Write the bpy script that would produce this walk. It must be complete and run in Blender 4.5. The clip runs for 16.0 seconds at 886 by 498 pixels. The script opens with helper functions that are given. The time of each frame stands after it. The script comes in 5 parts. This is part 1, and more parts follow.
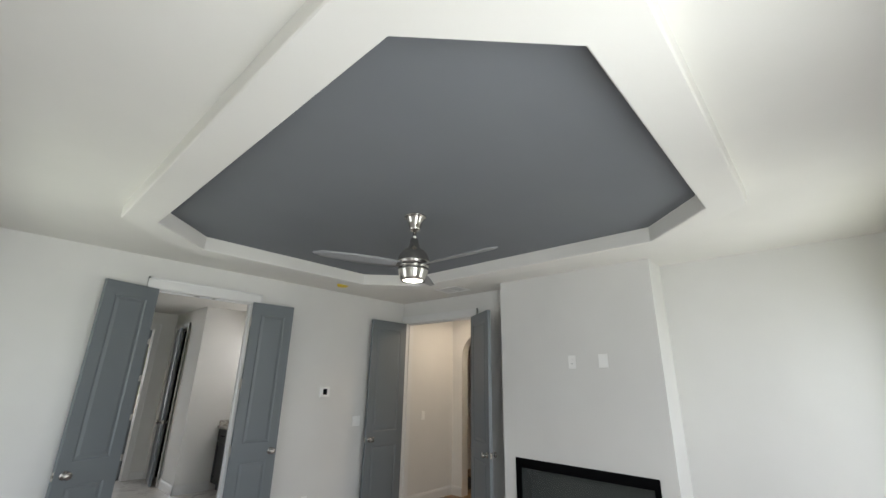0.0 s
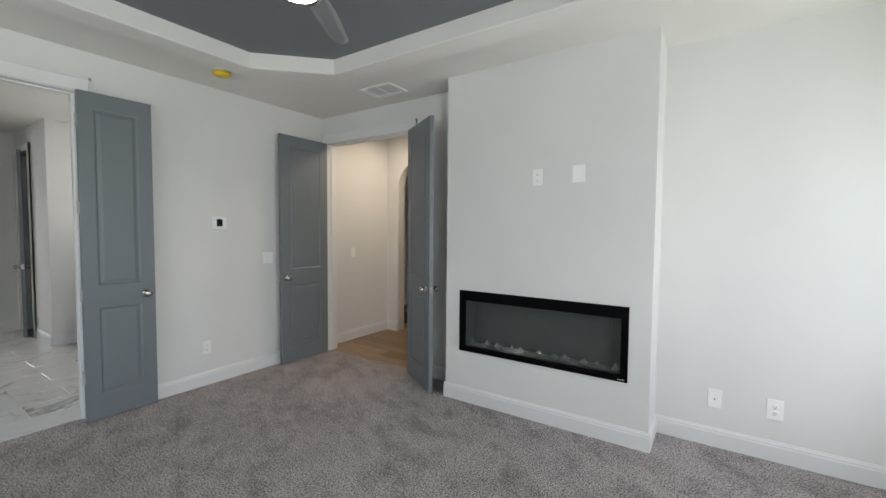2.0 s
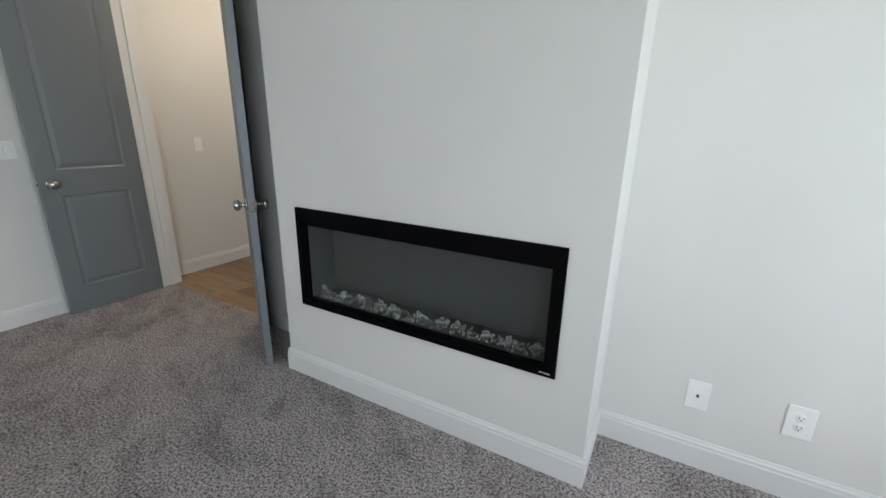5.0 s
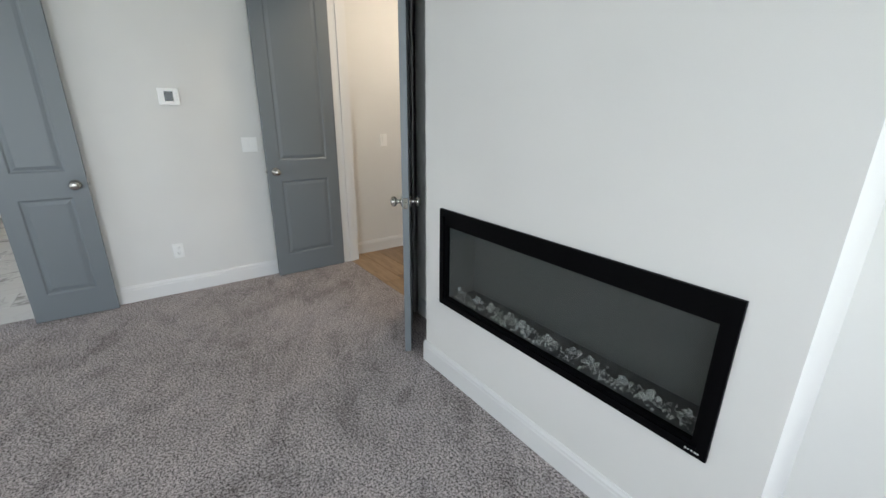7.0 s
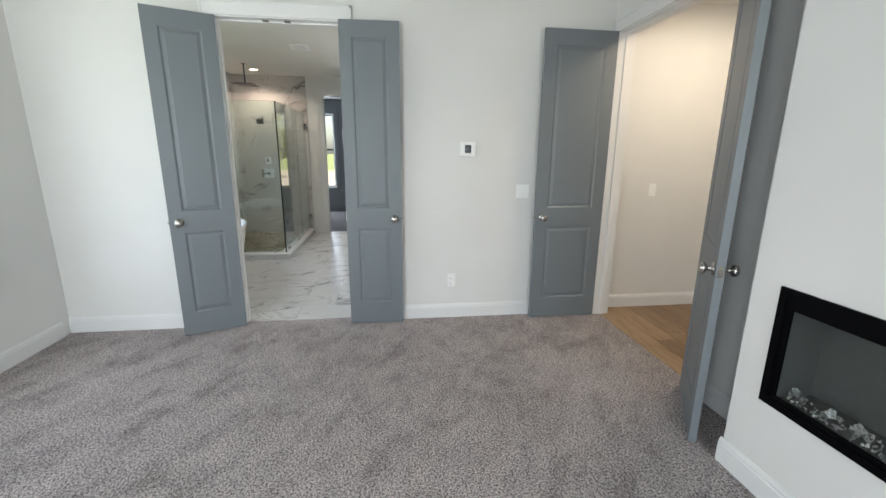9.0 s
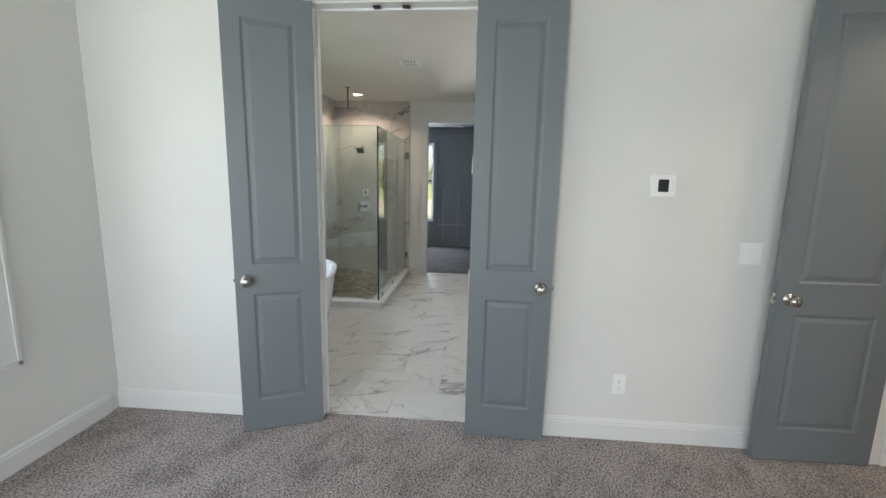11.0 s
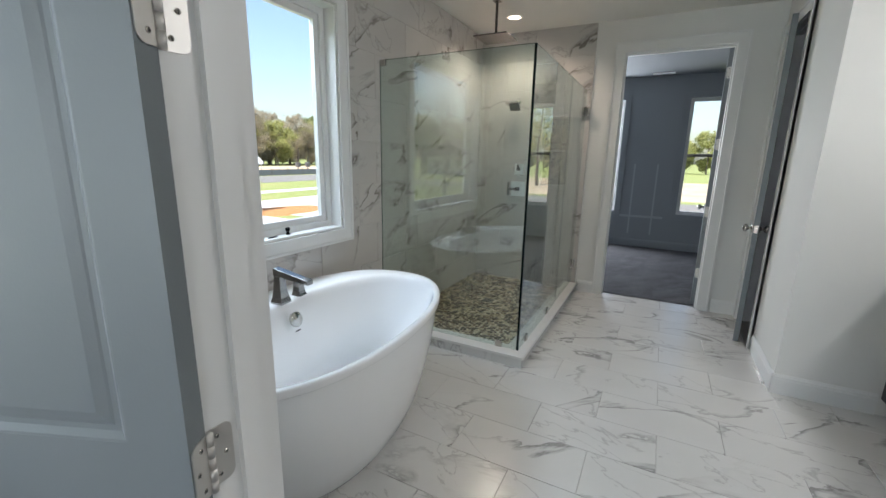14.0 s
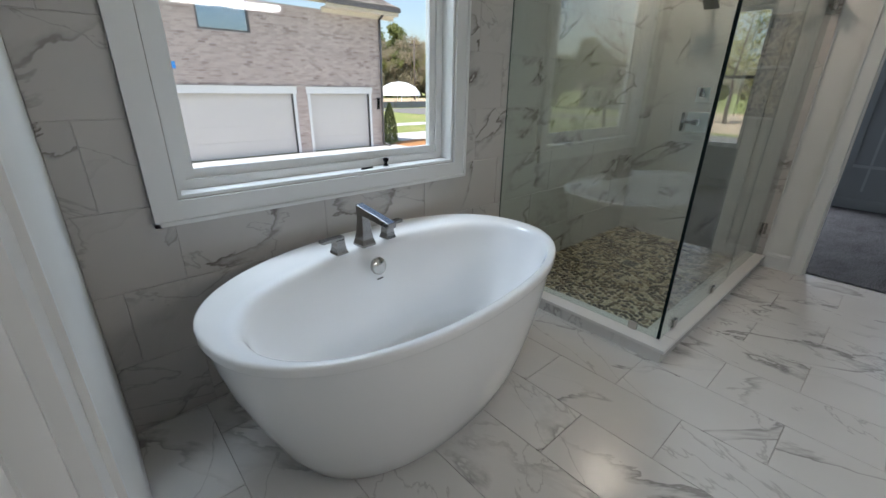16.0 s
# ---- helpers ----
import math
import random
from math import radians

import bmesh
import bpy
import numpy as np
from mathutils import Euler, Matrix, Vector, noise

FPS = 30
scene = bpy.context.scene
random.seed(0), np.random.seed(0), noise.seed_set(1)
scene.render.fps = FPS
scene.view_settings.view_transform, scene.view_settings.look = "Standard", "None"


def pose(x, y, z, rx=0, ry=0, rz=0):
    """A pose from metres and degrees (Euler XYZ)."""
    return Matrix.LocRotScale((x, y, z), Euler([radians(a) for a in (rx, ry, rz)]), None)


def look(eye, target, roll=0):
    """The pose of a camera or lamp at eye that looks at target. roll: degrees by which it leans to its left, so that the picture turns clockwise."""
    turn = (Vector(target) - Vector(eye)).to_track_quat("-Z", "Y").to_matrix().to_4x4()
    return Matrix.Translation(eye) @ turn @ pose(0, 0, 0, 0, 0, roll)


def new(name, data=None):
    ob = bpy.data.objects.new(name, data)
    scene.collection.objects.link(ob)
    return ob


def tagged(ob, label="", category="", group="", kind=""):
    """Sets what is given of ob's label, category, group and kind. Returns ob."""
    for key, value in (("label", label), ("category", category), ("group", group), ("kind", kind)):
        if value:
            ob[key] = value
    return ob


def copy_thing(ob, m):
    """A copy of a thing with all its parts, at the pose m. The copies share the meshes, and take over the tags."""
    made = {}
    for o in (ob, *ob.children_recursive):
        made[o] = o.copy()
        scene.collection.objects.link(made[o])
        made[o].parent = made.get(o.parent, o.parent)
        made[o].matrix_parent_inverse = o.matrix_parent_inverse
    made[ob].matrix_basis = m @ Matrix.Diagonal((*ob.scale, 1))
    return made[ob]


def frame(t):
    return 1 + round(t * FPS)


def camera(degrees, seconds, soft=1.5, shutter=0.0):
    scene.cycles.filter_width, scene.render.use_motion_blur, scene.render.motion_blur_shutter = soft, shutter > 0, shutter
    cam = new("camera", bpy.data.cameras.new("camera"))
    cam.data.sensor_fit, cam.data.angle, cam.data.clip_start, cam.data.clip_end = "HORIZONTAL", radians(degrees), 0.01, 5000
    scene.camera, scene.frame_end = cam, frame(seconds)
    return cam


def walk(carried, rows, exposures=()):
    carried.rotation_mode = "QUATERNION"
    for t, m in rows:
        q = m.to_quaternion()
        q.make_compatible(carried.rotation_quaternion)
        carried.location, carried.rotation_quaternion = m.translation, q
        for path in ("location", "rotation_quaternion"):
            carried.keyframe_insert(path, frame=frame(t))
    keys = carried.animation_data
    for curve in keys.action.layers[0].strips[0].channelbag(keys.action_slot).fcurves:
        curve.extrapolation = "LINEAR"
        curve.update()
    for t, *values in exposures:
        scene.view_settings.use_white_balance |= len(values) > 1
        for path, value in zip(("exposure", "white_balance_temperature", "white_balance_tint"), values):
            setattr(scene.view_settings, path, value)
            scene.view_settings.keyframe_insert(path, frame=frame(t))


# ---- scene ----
cam = camera(94.6, 16.0)
PATH = [
    (0, (0.044, 0.389, 1.664), (-1.249, 1.788, 2.272), 1.10),
    (0.5, (-0.097, 0.559, 1.633), (-1.401, 1.986, 2.149), 0.86),
    (1, (-0.265, 0.827, 1.586), (-1.555, 2.318, 1.923), 0.65),
    (1.5, (-0.467, 1.031, 1.496), (-1.694, 2.605, 1.619), 0.46),
    (2, (-0.649, 1.269, 1.452), (-1.763, 2.928, 1.357), 0.47),
    (2.5, (-0.686, 1.591, 1.422), (-1.679, 3.306, 1.150), 0.59),
    (3, (-0.704, 1.853, 1.383), (-1.587, 3.602, 0.984), 0.84),
    (3.5, (-0.777, 2.119, 1.344), (-1.593, 3.877, 0.851), 0.94),
    (3.7, (-0.796, 2.226, 1.338), (-1.597, 3.984, 0.822), 0.99),
    (6, (-0.855, 3.046, 1.332), (-2.043, 4.530, 0.714), 0.92),
    (6.5, (-0.833, 3.057, 1.358), (-2.196, 4.377, 0.724), 0.58),
    (7, (-0.818, 3.027, 1.383), (-2.352, 4.151, 0.763), 0.54),
    (7.5, (-0.819, 2.962, 1.397), (-2.502, 3.868, 0.806), 0.66),
    (8, (-0.852, 2.880, 1.429), (-2.653, 3.542, 0.866), 0.37),
    (8.5, (-0.935, 2.758, 1.445), (-2.818, 3.200, 0.936), 0.54),
    (9, (-1.043, 2.623, 1.458), (-2.975, 2.874, 1.004), 0.51),
    (9.5, (-1.269, 2.545, 1.472), (-3.226, 2.641, 1.070), 0.50),
    (9.7, (-1.380, 2.509, 1.513), (-3.338, 2.559, 1.110), 0.66),
    (11.8, (-2.774, 2.116, 1.476), (-4.735, 1.834, 1.203), 0.82),
    (12, (-2.914, 2.072, 1.484), (-4.869, 1.751, 1.209), 0.65),
    (12.5, (-3.295, 2.049, 1.479), (-5.230, 1.633, 1.187), 0.75),
    (13, (-3.627, 2.044, 1.468), (-5.520, 1.487, 1.142), 0.59),
    (13.5, (-3.942, 1.955, 1.460), (-5.772, 1.240, 1.084), 0.72),
    (14, (-4.235, 1.921, 1.413), (-5.967, 1.019, 0.980), 1.08),
    (14.5, (-4.455, 1.884, 1.376), (-6.057, 0.801, 0.863), 1.05),
    (15, (-4.572, 1.806, 1.360), (-6.023, 0.572, 0.750), 1.05),
    (15.5, (-4.668, 1.773, 1.377), (-5.995, 0.446, 0.684), 0.96),
    (16, (-4.742, 1.776, 1.334), (-5.987, 0.394, 0.599), 0.91),
]
walk(cam, [(t, look(eye, target, roll)) for t, eye, target, roll in PATH],
     [(0.0, 0.26, 6650, 12), (1.5, 0.48, 6500, 12), (2.5, 0.46, 6450, 11), (3.5, 0.34, 6400, 11), (7.0, 0.82, 6300, 10), (8.5, 1.10, 6350, 10), (9.5, 0.95, 6500, 10),
      (12.5, 0.90, 6450, 10), (13.5, 1.04, 6300, 10), (14.5, 0.88, 6250, 10), (15.0, 0.68, 6250, 10), (16.0, 0.62, 6300, 11)])

world = bpy.data.worlds.new("sky_world")
scene.world = world
world.use_nodes = True
_sky = world.node_tree.nodes.new("ShaderNodeTexSky")
_sky.sky_type, _sky.sun_disc = "NISHITA", False
_sky.sun_elevation, _sky.sun_rotation = radians(65.3), radians(81)
_sky.air_density, _sky.dust_density, _sky.ozone_density = 1.2, 2.2, 1.2
_bg = world.node_tree.nodes["Background"]
_bg.inputs["Strength"].default_value = 0.15
world.node_tree.links.new(_sky.outputs[0], _bg.inputs[0])


def lamp(name, kind, m, power, colour=(1, 1, 1), size=None, angle=0.5):
    """A lamp of that kind at the pose m."""
    data = bpy.data.lights.new(name, kind)
    data.energy, data.color = power, colour
    if kind == "AREA":
        data.shape, data.size, data.size_y = "RECTANGLE", size[0], size[1]
    elif kind == "SUN":
        data.angle = radians(angle)
    else:
        data.shadow_soft_size = size
    if kind == "SPOT":
        data.spot_size, data.spot_blend = radians(150), 0.6
    ob = new(name, data)
    ob.matrix_world = m
    return ob


SUN_FROM = Vector((1.0, 0.16, 2.2))
lamp("sun", "SUN", look(SUN_FROM * 10, (0, 0, 0)), 5.0, (1.0, 0.95, 0.88))
# added area lamps that boost the windows' daylight; the east ones stay unseen
lamp("east_window_fill", "AREA", look((0.56, 0.98, 1.42), (-2, 0.98, 1.42)), 36, (0.88, 0.95, 1.0), (1.2, 1.7))
lamp("east_window_fill", "AREA", look((0.56, 3.6, 1.42), (-2, 3.3, 1.42)), 16, (0.88, 0.95, 1.0), (1.2, 1.7))
lamp("south_window_fill", "AREA", look((-3.1, -0.2, 1.5), (-3.1, 2, 1.5)), 13, (0.88, 0.95, 1.0), (1.5, 1.6))
# unseen sky fill hung outdoors, above the head of the tub window
lamp("tub_window_fill", "AREA", look((-5.7, -0.85, 3.0), (-5.8, 0.75, 0.5)), 46, (0.76, 0.89, 1.0), (1.8, 0.9))
# added fill outside the closet's southern window, clear of the view through the door
lamp("closet_window_fill", "AREA", look((-12.06, 0.72, 1.5), (-9, 1.2, 1.2)), 52, (0.9, 0.95, 1.0), (0.55, 1.6))
lamp("vanity_lamp", "AREA", look((-6.38, 3.72, 2.2), (-6.1, 1.0, 0.6)), 8, (0.97, 0.97, 0.97), (1.4, 0.09))
lamp("downlight_lamp", "SPOT", look((-8.30, 0.52, 2.715), (-8.30, 0.52, 0)), 34, (1.0, 0.82, 0.66), 0.09)
lamp("fan_lamp", "SPOT", look((-1.93, 2.23, 2.285), (-1.93, 2.23, 0)), 10, (1.0, 0.93, 0.84), 0.07)
# added warm fill at the hall ceiling; no fixture stands there
lamp("hall_fill", "AREA", look((-3.7, 5.2, 2.70), (-3.7, 5.2, 0)), 11, (1.0, 0.82, 0.62), (0.4, 0.4))

# ---- materials ----


def material(name, colour, rough=0.6, metal=0.0, spec=0.5):
    m = bpy.data.materials.new(name)
    m.use_nodes = True
    b = m.node_tree.nodes["Principled BSDF"]
    b.inputs["Base Color"].default_value = (*colour, 1)
    b.inputs["Roughness"].default_value = rough
    b.inputs["Metallic"].default_value = metal
    b.inputs["Specular IOR Level"].default_value = spec
    return m


class Nodes:
    """Short names for building a node tree."""

    def __init__(self, m):
        self.t = m.node_tree
        self.bsdf = self.t.nodes["Principled BSDF"]

    def node(self, kind, **values):
        n = self.t.nodes.new(kind)
        for key, value in values.items():
            n.inputs[key.replace("_", " ")].default_value = value
        return n

    def link(self, a, b):
        self.t.links.new(a, b)

    def coords(self, kind="Object", scale=(1, 1, 1), shift=None, turn=None):
        c = self.t.nodes.new("ShaderNodeTexCoord")
        m = self.t.nodes.new("ShaderNodeMapping")
        m.inputs["Scale"].default_value = scale
        if turn is None:
            self.link(c.outputs[kind], m.inputs["Vector"])
        else:
            t = self.t.nodes.new("ShaderNodeMapping")
            t.inputs["Rotation"].default_value = turn
            self.link(c.outputs[kind], t.inputs["Vector"])
            self.link(t.outputs[0], m.inputs["Vector"])
        if shift is not None:
            self.link(shift, m.inputs["Location"])
        return m.outputs[0]

    def noise(self, vector, scale, detail=3.0, rough=0.5, distort=0.0):
        n = self.node("ShaderNodeTexNoise", Scale=scale, Detail=detail, Roughness=rough, Distortion=distort)
        self.link(vector, n.inputs["Vector"])
        return n.outputs[0]

    def ramp(self, value, stops):
        r = self.t.nodes.new("ShaderNodeValToRGB")
        while len(r.color_ramp.elements) < len(stops):
            r.color_ramp.elements.new(0.5)
        for e, (pos, colour) in zip(r.color_ramp.elements, stops):
            e.position, e.color = pos, (*colour, 1)
        self.link(value, r.inputs[0])
        return r.outputs[0]

    def mix(self, fac, a, b, kind="MIX"):
        n = self.t.nodes.new("ShaderNodeMix")
        n.data_type, n.blend_type = "RGBA", kind
        for k, v in ((0, fac), (6, a), (7, b)):
            if isinstance(v, (int, float)):
                n.inputs[k].default_value = v
            elif isinstance(v, tuple):
                n.inputs[k].default_value = (*v, 1)
            else:
                self.link(v, n.inputs[k])
        return n.outputs[2]

    def bump(self, height, strength=0.3, distance=0.01):
        b = self.node("ShaderNodeBump", Strength=strength, Distance=distance)
        self.link(height, b.inputs["Height"])
        self.link(b.outputs[0], self.bsdf.inputs["Normal"])

    def colour(self, out):
        self.link(out, self.bsdf.inputs["Base Color"])


def paint(name, colour, rough=0.6, amount=0.05, grain=260.0, bump=0.12):
    m = material(name, colour, rough)
    n = Nodes(m)
    c = n.coords("Object")
    big = n.noise(c, 1.1, 3)
    dark = tuple(v * (1 - amount) for v in colour)
    light = tuple(min(1, v * (1 + amount * 0.5)) for v in colour)
    n.colour(n.ramp(big, [(0.3, dark), (0.7, light)]))
    n.bump(n.noise(c, grain, 2), bump, 0.002)
    return m


WALL = paint("wall_paint", (0.73, 0.725, 0.70), 0.75)
CEIL = paint("ceiling_paint", (0.78, 0.765, 0.72), 0.85)
TRIM = paint("trim_paint", (0.74, 0.74, 0.73), 0.48, 0.02, 120, 0.05)
GREY = paint("grey_door_paint", (0.165, 0.185, 0.20), 0.42, 0.04, 190, 0.1)
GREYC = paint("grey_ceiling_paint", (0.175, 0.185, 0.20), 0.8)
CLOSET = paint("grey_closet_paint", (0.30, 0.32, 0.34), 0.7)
VANITY = paint("dark_cabinet_paint", (0.035, 0.035, 0.038), 0.4, 0.1)
BLACK = material("black_metal", (0.002, 0.002, 0.0025), 0.45, 0, 0.06)
DARKIN = material("fireplace_lining", (0.092, 0.098, 0.097), 0.6)
NICKEL = material("brushed_nickel", (0.50, 0.48, 0.45), 0.24, 1.0)
CHROME = material("polished_nickel", (0.56, 0.54, 0.50), 0.07, 1.0)
SATIN = material("satin_nickel", (0.60, 0.58, 0.55), 0.46, 1.0)
FAUCET = material("faucet_nickel", (0.30, 0.285, 0.27), 0.2, 1.0)
BRIGHT = material("bright_chrome", (0.86, 0.87, 0.87), 0.32, 1.0)
CLEAT = paint("closet_cleat_paint", (0.43, 0.45, 0.48), 0.6)
# shade of the water closet put into a colour, not a wall finish
ROOM_SHADE = material("room_shade_black", (0.03, 0.03, 0.03), 0.9)
STEELD = material("dark_steel", (0.12, 0.115, 0.11), 0.3, 1.0)
PLASTIC = material("white_plastic", (0.88, 0.88, 0.86), 0.3)
DARKSLOT = material("dark_slot", (0.015, 0.015, 0.015), 0.6)
YELLOW = material("yellow_cap", (0.75, 0.55, 0.02), 0.4)
ACRYL = material("tub_acrylic", (0.83, 0.83, 0.83), 0.09)
GROUT = material("grout", (0.50, 0.48, 0.455), 0.85)
SCREEN = material("dark_screen", (0.01, 0.012, 0.015), 0.15)


def carpet(name, c1, c2):
    m = material(name, c1, 0.95, 0, 0.15)
    n = Nodes(m)
    c = n.coords("Object")
    fine = n.noise(c, 100, 4, 0.85)
    streak = n.noise(n.coords("Object", (1.0, 2.6, 1.0), None, (0, 0, radians(35))), 1.7, 8, 0.74, 0.5)
    patch = n.mix(0.22, n.mix(0.5, n.noise(c, 4.5, 10, 0.82, 0.3), streak), n.noise(c, 55, 3, 0.8))
    tuft = n.ramp(fine, [(0.42, tuple(v * 0.17 for v in c1)), (0.485, tuple(v * 0.86 for v in c1)), (0.57, c2)])
    shade = n.ramp(patch, [(0.435, (0.66, 0.65, 0.645)), (0.485, (0.92, 0.92, 0.92)), (0.55, (1.10, 1.095, 1.09))])
    n.colour(n.mix(1.0, tuft, shade, "MULTIPLY"))
    both = n.mix(0.35, fine, patch)
    n.bump(both, 1.0, 0.018)
    return m


CARPET = carpet("carpet", (0.42, 0.372, 0.362), (0.66, 0.60, 0.588))
# bedroom carpet again, the closet's dimness put into darker, bluer tones
CARPET_SHADED = carpet("shaded_closet_carpet", (0.15, 0.145, 0.155), (0.22, 0.215, 0.225))


def marble(name, base, vein, rough, scale=1.0, strength=0.66):
    """Polished marble-look porcelain: long thin wandering veins with soft shoulders."""
    m = material(name, base, rough)
    n = Nodes(m)
    info = n.t.nodes.new("ShaderNodeObjectInfo")
    mul = n.t.nodes.new("ShaderNodeMath")
    mul.operation = "MULTIPLY"
    mul.inputs[1].default_value = 91.0
    n.link(info.outputs["Random"], mul.inputs[0])
    comb = n.t.nodes.new("ShaderNodeCombineXYZ")
    for k in range(3):
        n.link(mul.outputs[0], comb.inputs[k])
    c = n.coords("Object", (0.9, 1.9, 1.0), comb.outputs[0], (0, 0, radians(-27)))
    a = n.noise(c, 1.0 * scale, 6, 0.56, 0.5)
    line = n.ramp(a, [(0.470, (0, 0, 0)), (0.494, (0.42, 0.42, 0.42)), (0.500, (strength,) * 3), (0.506, (strength,) * 3), (0.512, (0, 0, 0))])
    c2 = n.coords("Object", (0.9, 1.9, 1.0), comb.outputs[0], (0, 0, radians(24)))
    b = n.noise(c2, 1.2 * scale, 6, 0.56, 0.45)
    line2 = n.ramp(b, [(0.550, (0, 0, 0)), (0.558, (0.36, 0.36, 0.36)), (0.565, (0, 0, 0))])
    gate = n.ramp(n.noise(c, 1.9 * scale, 2), [(0.44, (0.10, 0.10, 0.10)), (0.60, (1, 1, 1))])
    cloud = n.ramp(n.noise(c, 1.6 * scale, 3), [(0.3, tuple(v * 0.94 for v in base)), (0.7, base)])
    v1 = n.mix(1.0, line, gate, "MULTIPLY")
    both = n.mix(1.0, v1, line2, "LIGHTEN")
    n.colour(n.mix(both, cloud, vein))
    return m


MARBLEF = marble("marble_floor_tile", (0.62, 0.61, 0.59), (0.13, 0.12, 0.115), 0.24)
MARBLEW = marble("marble_wall_tile", (0.53, 0.505, 0.48), (0.10, 0.08, 0.065), 0.20, 1.0, 0.8)


def granite():
    m = material("granite_top", (0.5, 0.48, 0.45), 0.12)
    n = Nodes(m)
    v = n.t.nodes.new("ShaderNodeTexVoronoi")
    v.inputs["Scale"].default_value = 90
    n.link(n.coords("Object"), v.inputs["Vector"])
    n.colour(n.ramp(v.outputs["Color"], [(0.15, (0.05, 0.045, 0.04)), (0.35, (0.38, 0.33, 0.28)), (0.7, (0.62, 0.6, 0.57))]))
    return m


def oak():
    m = material("oak_plank", (0.4, 0.28, 0.17), 0.38)
    n = Nodes(m)
    info = n.t.nodes.new("ShaderNodeObjectInfo")
    c = n.coords("Object", (14, 1.6, 14))
    g = n.noise(c, 3.0, 6, 0.65, 0.8)
    base = n.ramp(g, [(0.3, (0.24, 0.145, 0.075)), (0.55, (0.38, 0.25, 0.14)), (0.8, (0.47, 0.33, 0.2))])
    tone = n.ramp(info.outputs["Random"], [(0.0, (0.50, 0.47, 0.44)), (1.0, (0.95, 0.95, 0.93))])
    n.colour(n.mix(1.0, base, tone, "MULTIPLY"))
    n.bump(g, 0.15, 0.003)
    return m


GRANITE, OAK = granite(), oak()


def pebble_mat():
    m = material("pebble_stone", (0.3, 0.26, 0.2), 0.45)
    n = Nodes(m)
    info = n.t.nodes.new("ShaderNodeObjectInfo")
    geo = n.t.nodes.new("ShaderNodeNewGeometry")
    add = n.t.nodes.new("ShaderNodeMath")
    add.operation = "ADD"
    n.link(info.outputs["Random"], add.inputs[0])
    n.link(geo.outputs["Random Per Island"], add.inputs[1])
    fr = n.t.nodes.new("ShaderNodeMath")
    fr.operation = "FRACT"
    n.link(add.outputs[0], fr.inputs[0])
    base = n.ramp(fr.outputs[0], [(0.0, (0.025, 0.018, 0.012)), (0.4, (0.07, 0.048, 0.028)), (0.6, (0.17, 0.12, 0.065)), (0.8, (0.36, 0.29, 0.18)), (1.0, (0.50, 0.44, 0.32))])
    n.colour(base)
    return m


PEBBLE = pebble_mat()


def glass(name, tint, rough=0.0):
    m = material(name, tint, rough)
    b = m.node_tree.nodes["Principled BSDF"]
    b.inputs["Transmission Weight"].default_value = 1.0
    b.inputs["IOR"].default_value = 1.5
    return m




def sheet_glass(name, tint, mirror):
    """Flat clear glass: tinted, with a mirror that grows towards grazing angles; only the gloss follows the angle."""
    m = bpy.data.materials.new(name)
    m.use_nodes = True
    t = m.node_tree
    t.nodes.remove(t.nodes["Principled BSDF"])
    clear, gloss, mixs = t.nodes.new("ShaderNodeBsdfTransparent"), t.nodes.new("ShaderNodeBsdfGlossy"), t.nodes.new("ShaderNodeMixShader")
    lw, power, scale = t.nodes.new("ShaderNodeLayerWeight"), t.nodes.new("ShaderNodeMath"), t.nodes.new("ShaderNodeMath")
    lw.inputs["Blend"].default_value = 0.5
    power.operation, power.inputs[1].default_value = "POWER", 4.0
    scale.operation, scale.inputs[1].default_value, scale.inputs[2].default_value = "MULTIPLY_ADD", 0.8, mirror
    clear.inputs["Color"].default_value = (*tint, 1)
    gloss.inputs["Roughness"].default_value = 0.0
    t.links.new(lw.outputs["Facing"], power.inputs[0])
    t.links.new(power.outputs[0], scale.inputs[0])
    t.links.new(scale.outputs[0], mixs.inputs[0])
    t.links.new(clear.outputs[0], mixs.inputs[1])
    t.links.new(gloss.outputs[0], mixs.inputs[2])
    t.links.new(mixs.outputs[0], t.nodes["Material Output"].inputs[0])
    return m


GLASS = sheet_glass("shower_glass", (0.88, 0.945, 0.925), 0.12)
CRYSTAL = glass("crystal_glass", (0.98, 0.99, 0.99))
CRYSTAL.node_tree.nodes["Principled BSDF"].inputs["Transmission Weight"].default_value = 0.84
FIREGLASS = sheet_glass("tinted_glass", (0.86, 0.88, 0.87), 0.03)


PANE = sheet_glass("window_glass", (0.97, 0.98, 0.98), 0.03)


def glow(name, colour, power):
    m = material(name, colour, 0.5)
    b = m.node_tree.nodes["Principled BSDF"]
    b.inputs["Emission Color"].default_value = (*colour, 1)
    b.inputs["Emission Strength"].default_value = power
    return m


LAMPGLOW = glow("lamp_glow", (1.0, 0.93, 0.82), 9)
WARMGLOW = glow("warm_lamp_glow", (1.0, 0.80, 0.58), 6)

# ---- mesh helpers ----


def box(bm, x0, x1, y0, y1, z0, z1):
    vs = [bm.verts.new((x, y, z)) for z in (z0, z1) for y in (y0, y1) for x in (x0, x1)]
    for f in ((0, 2, 3, 1), (4, 5, 7, 6), (0, 1, 5, 4), (2, 6, 7, 3), (0, 4, 6, 2), (1, 3, 7, 5)):
        bm.faces.new([vs[i] for i in f])
    return vs


def bevelled(bm, x0, x1, y0, y1, z0, z1, r=0.003, segments=2):
    """A box with rounded edges."""
    b = bmesh.new()
    box(b, x0, x1, y0, y1, z0, z1)
    bmesh.ops.bevel(b, geom=b.edges[:], offset=r, segments=segments, affect="EDGES", profile=0.5)
    merge(bm, b)


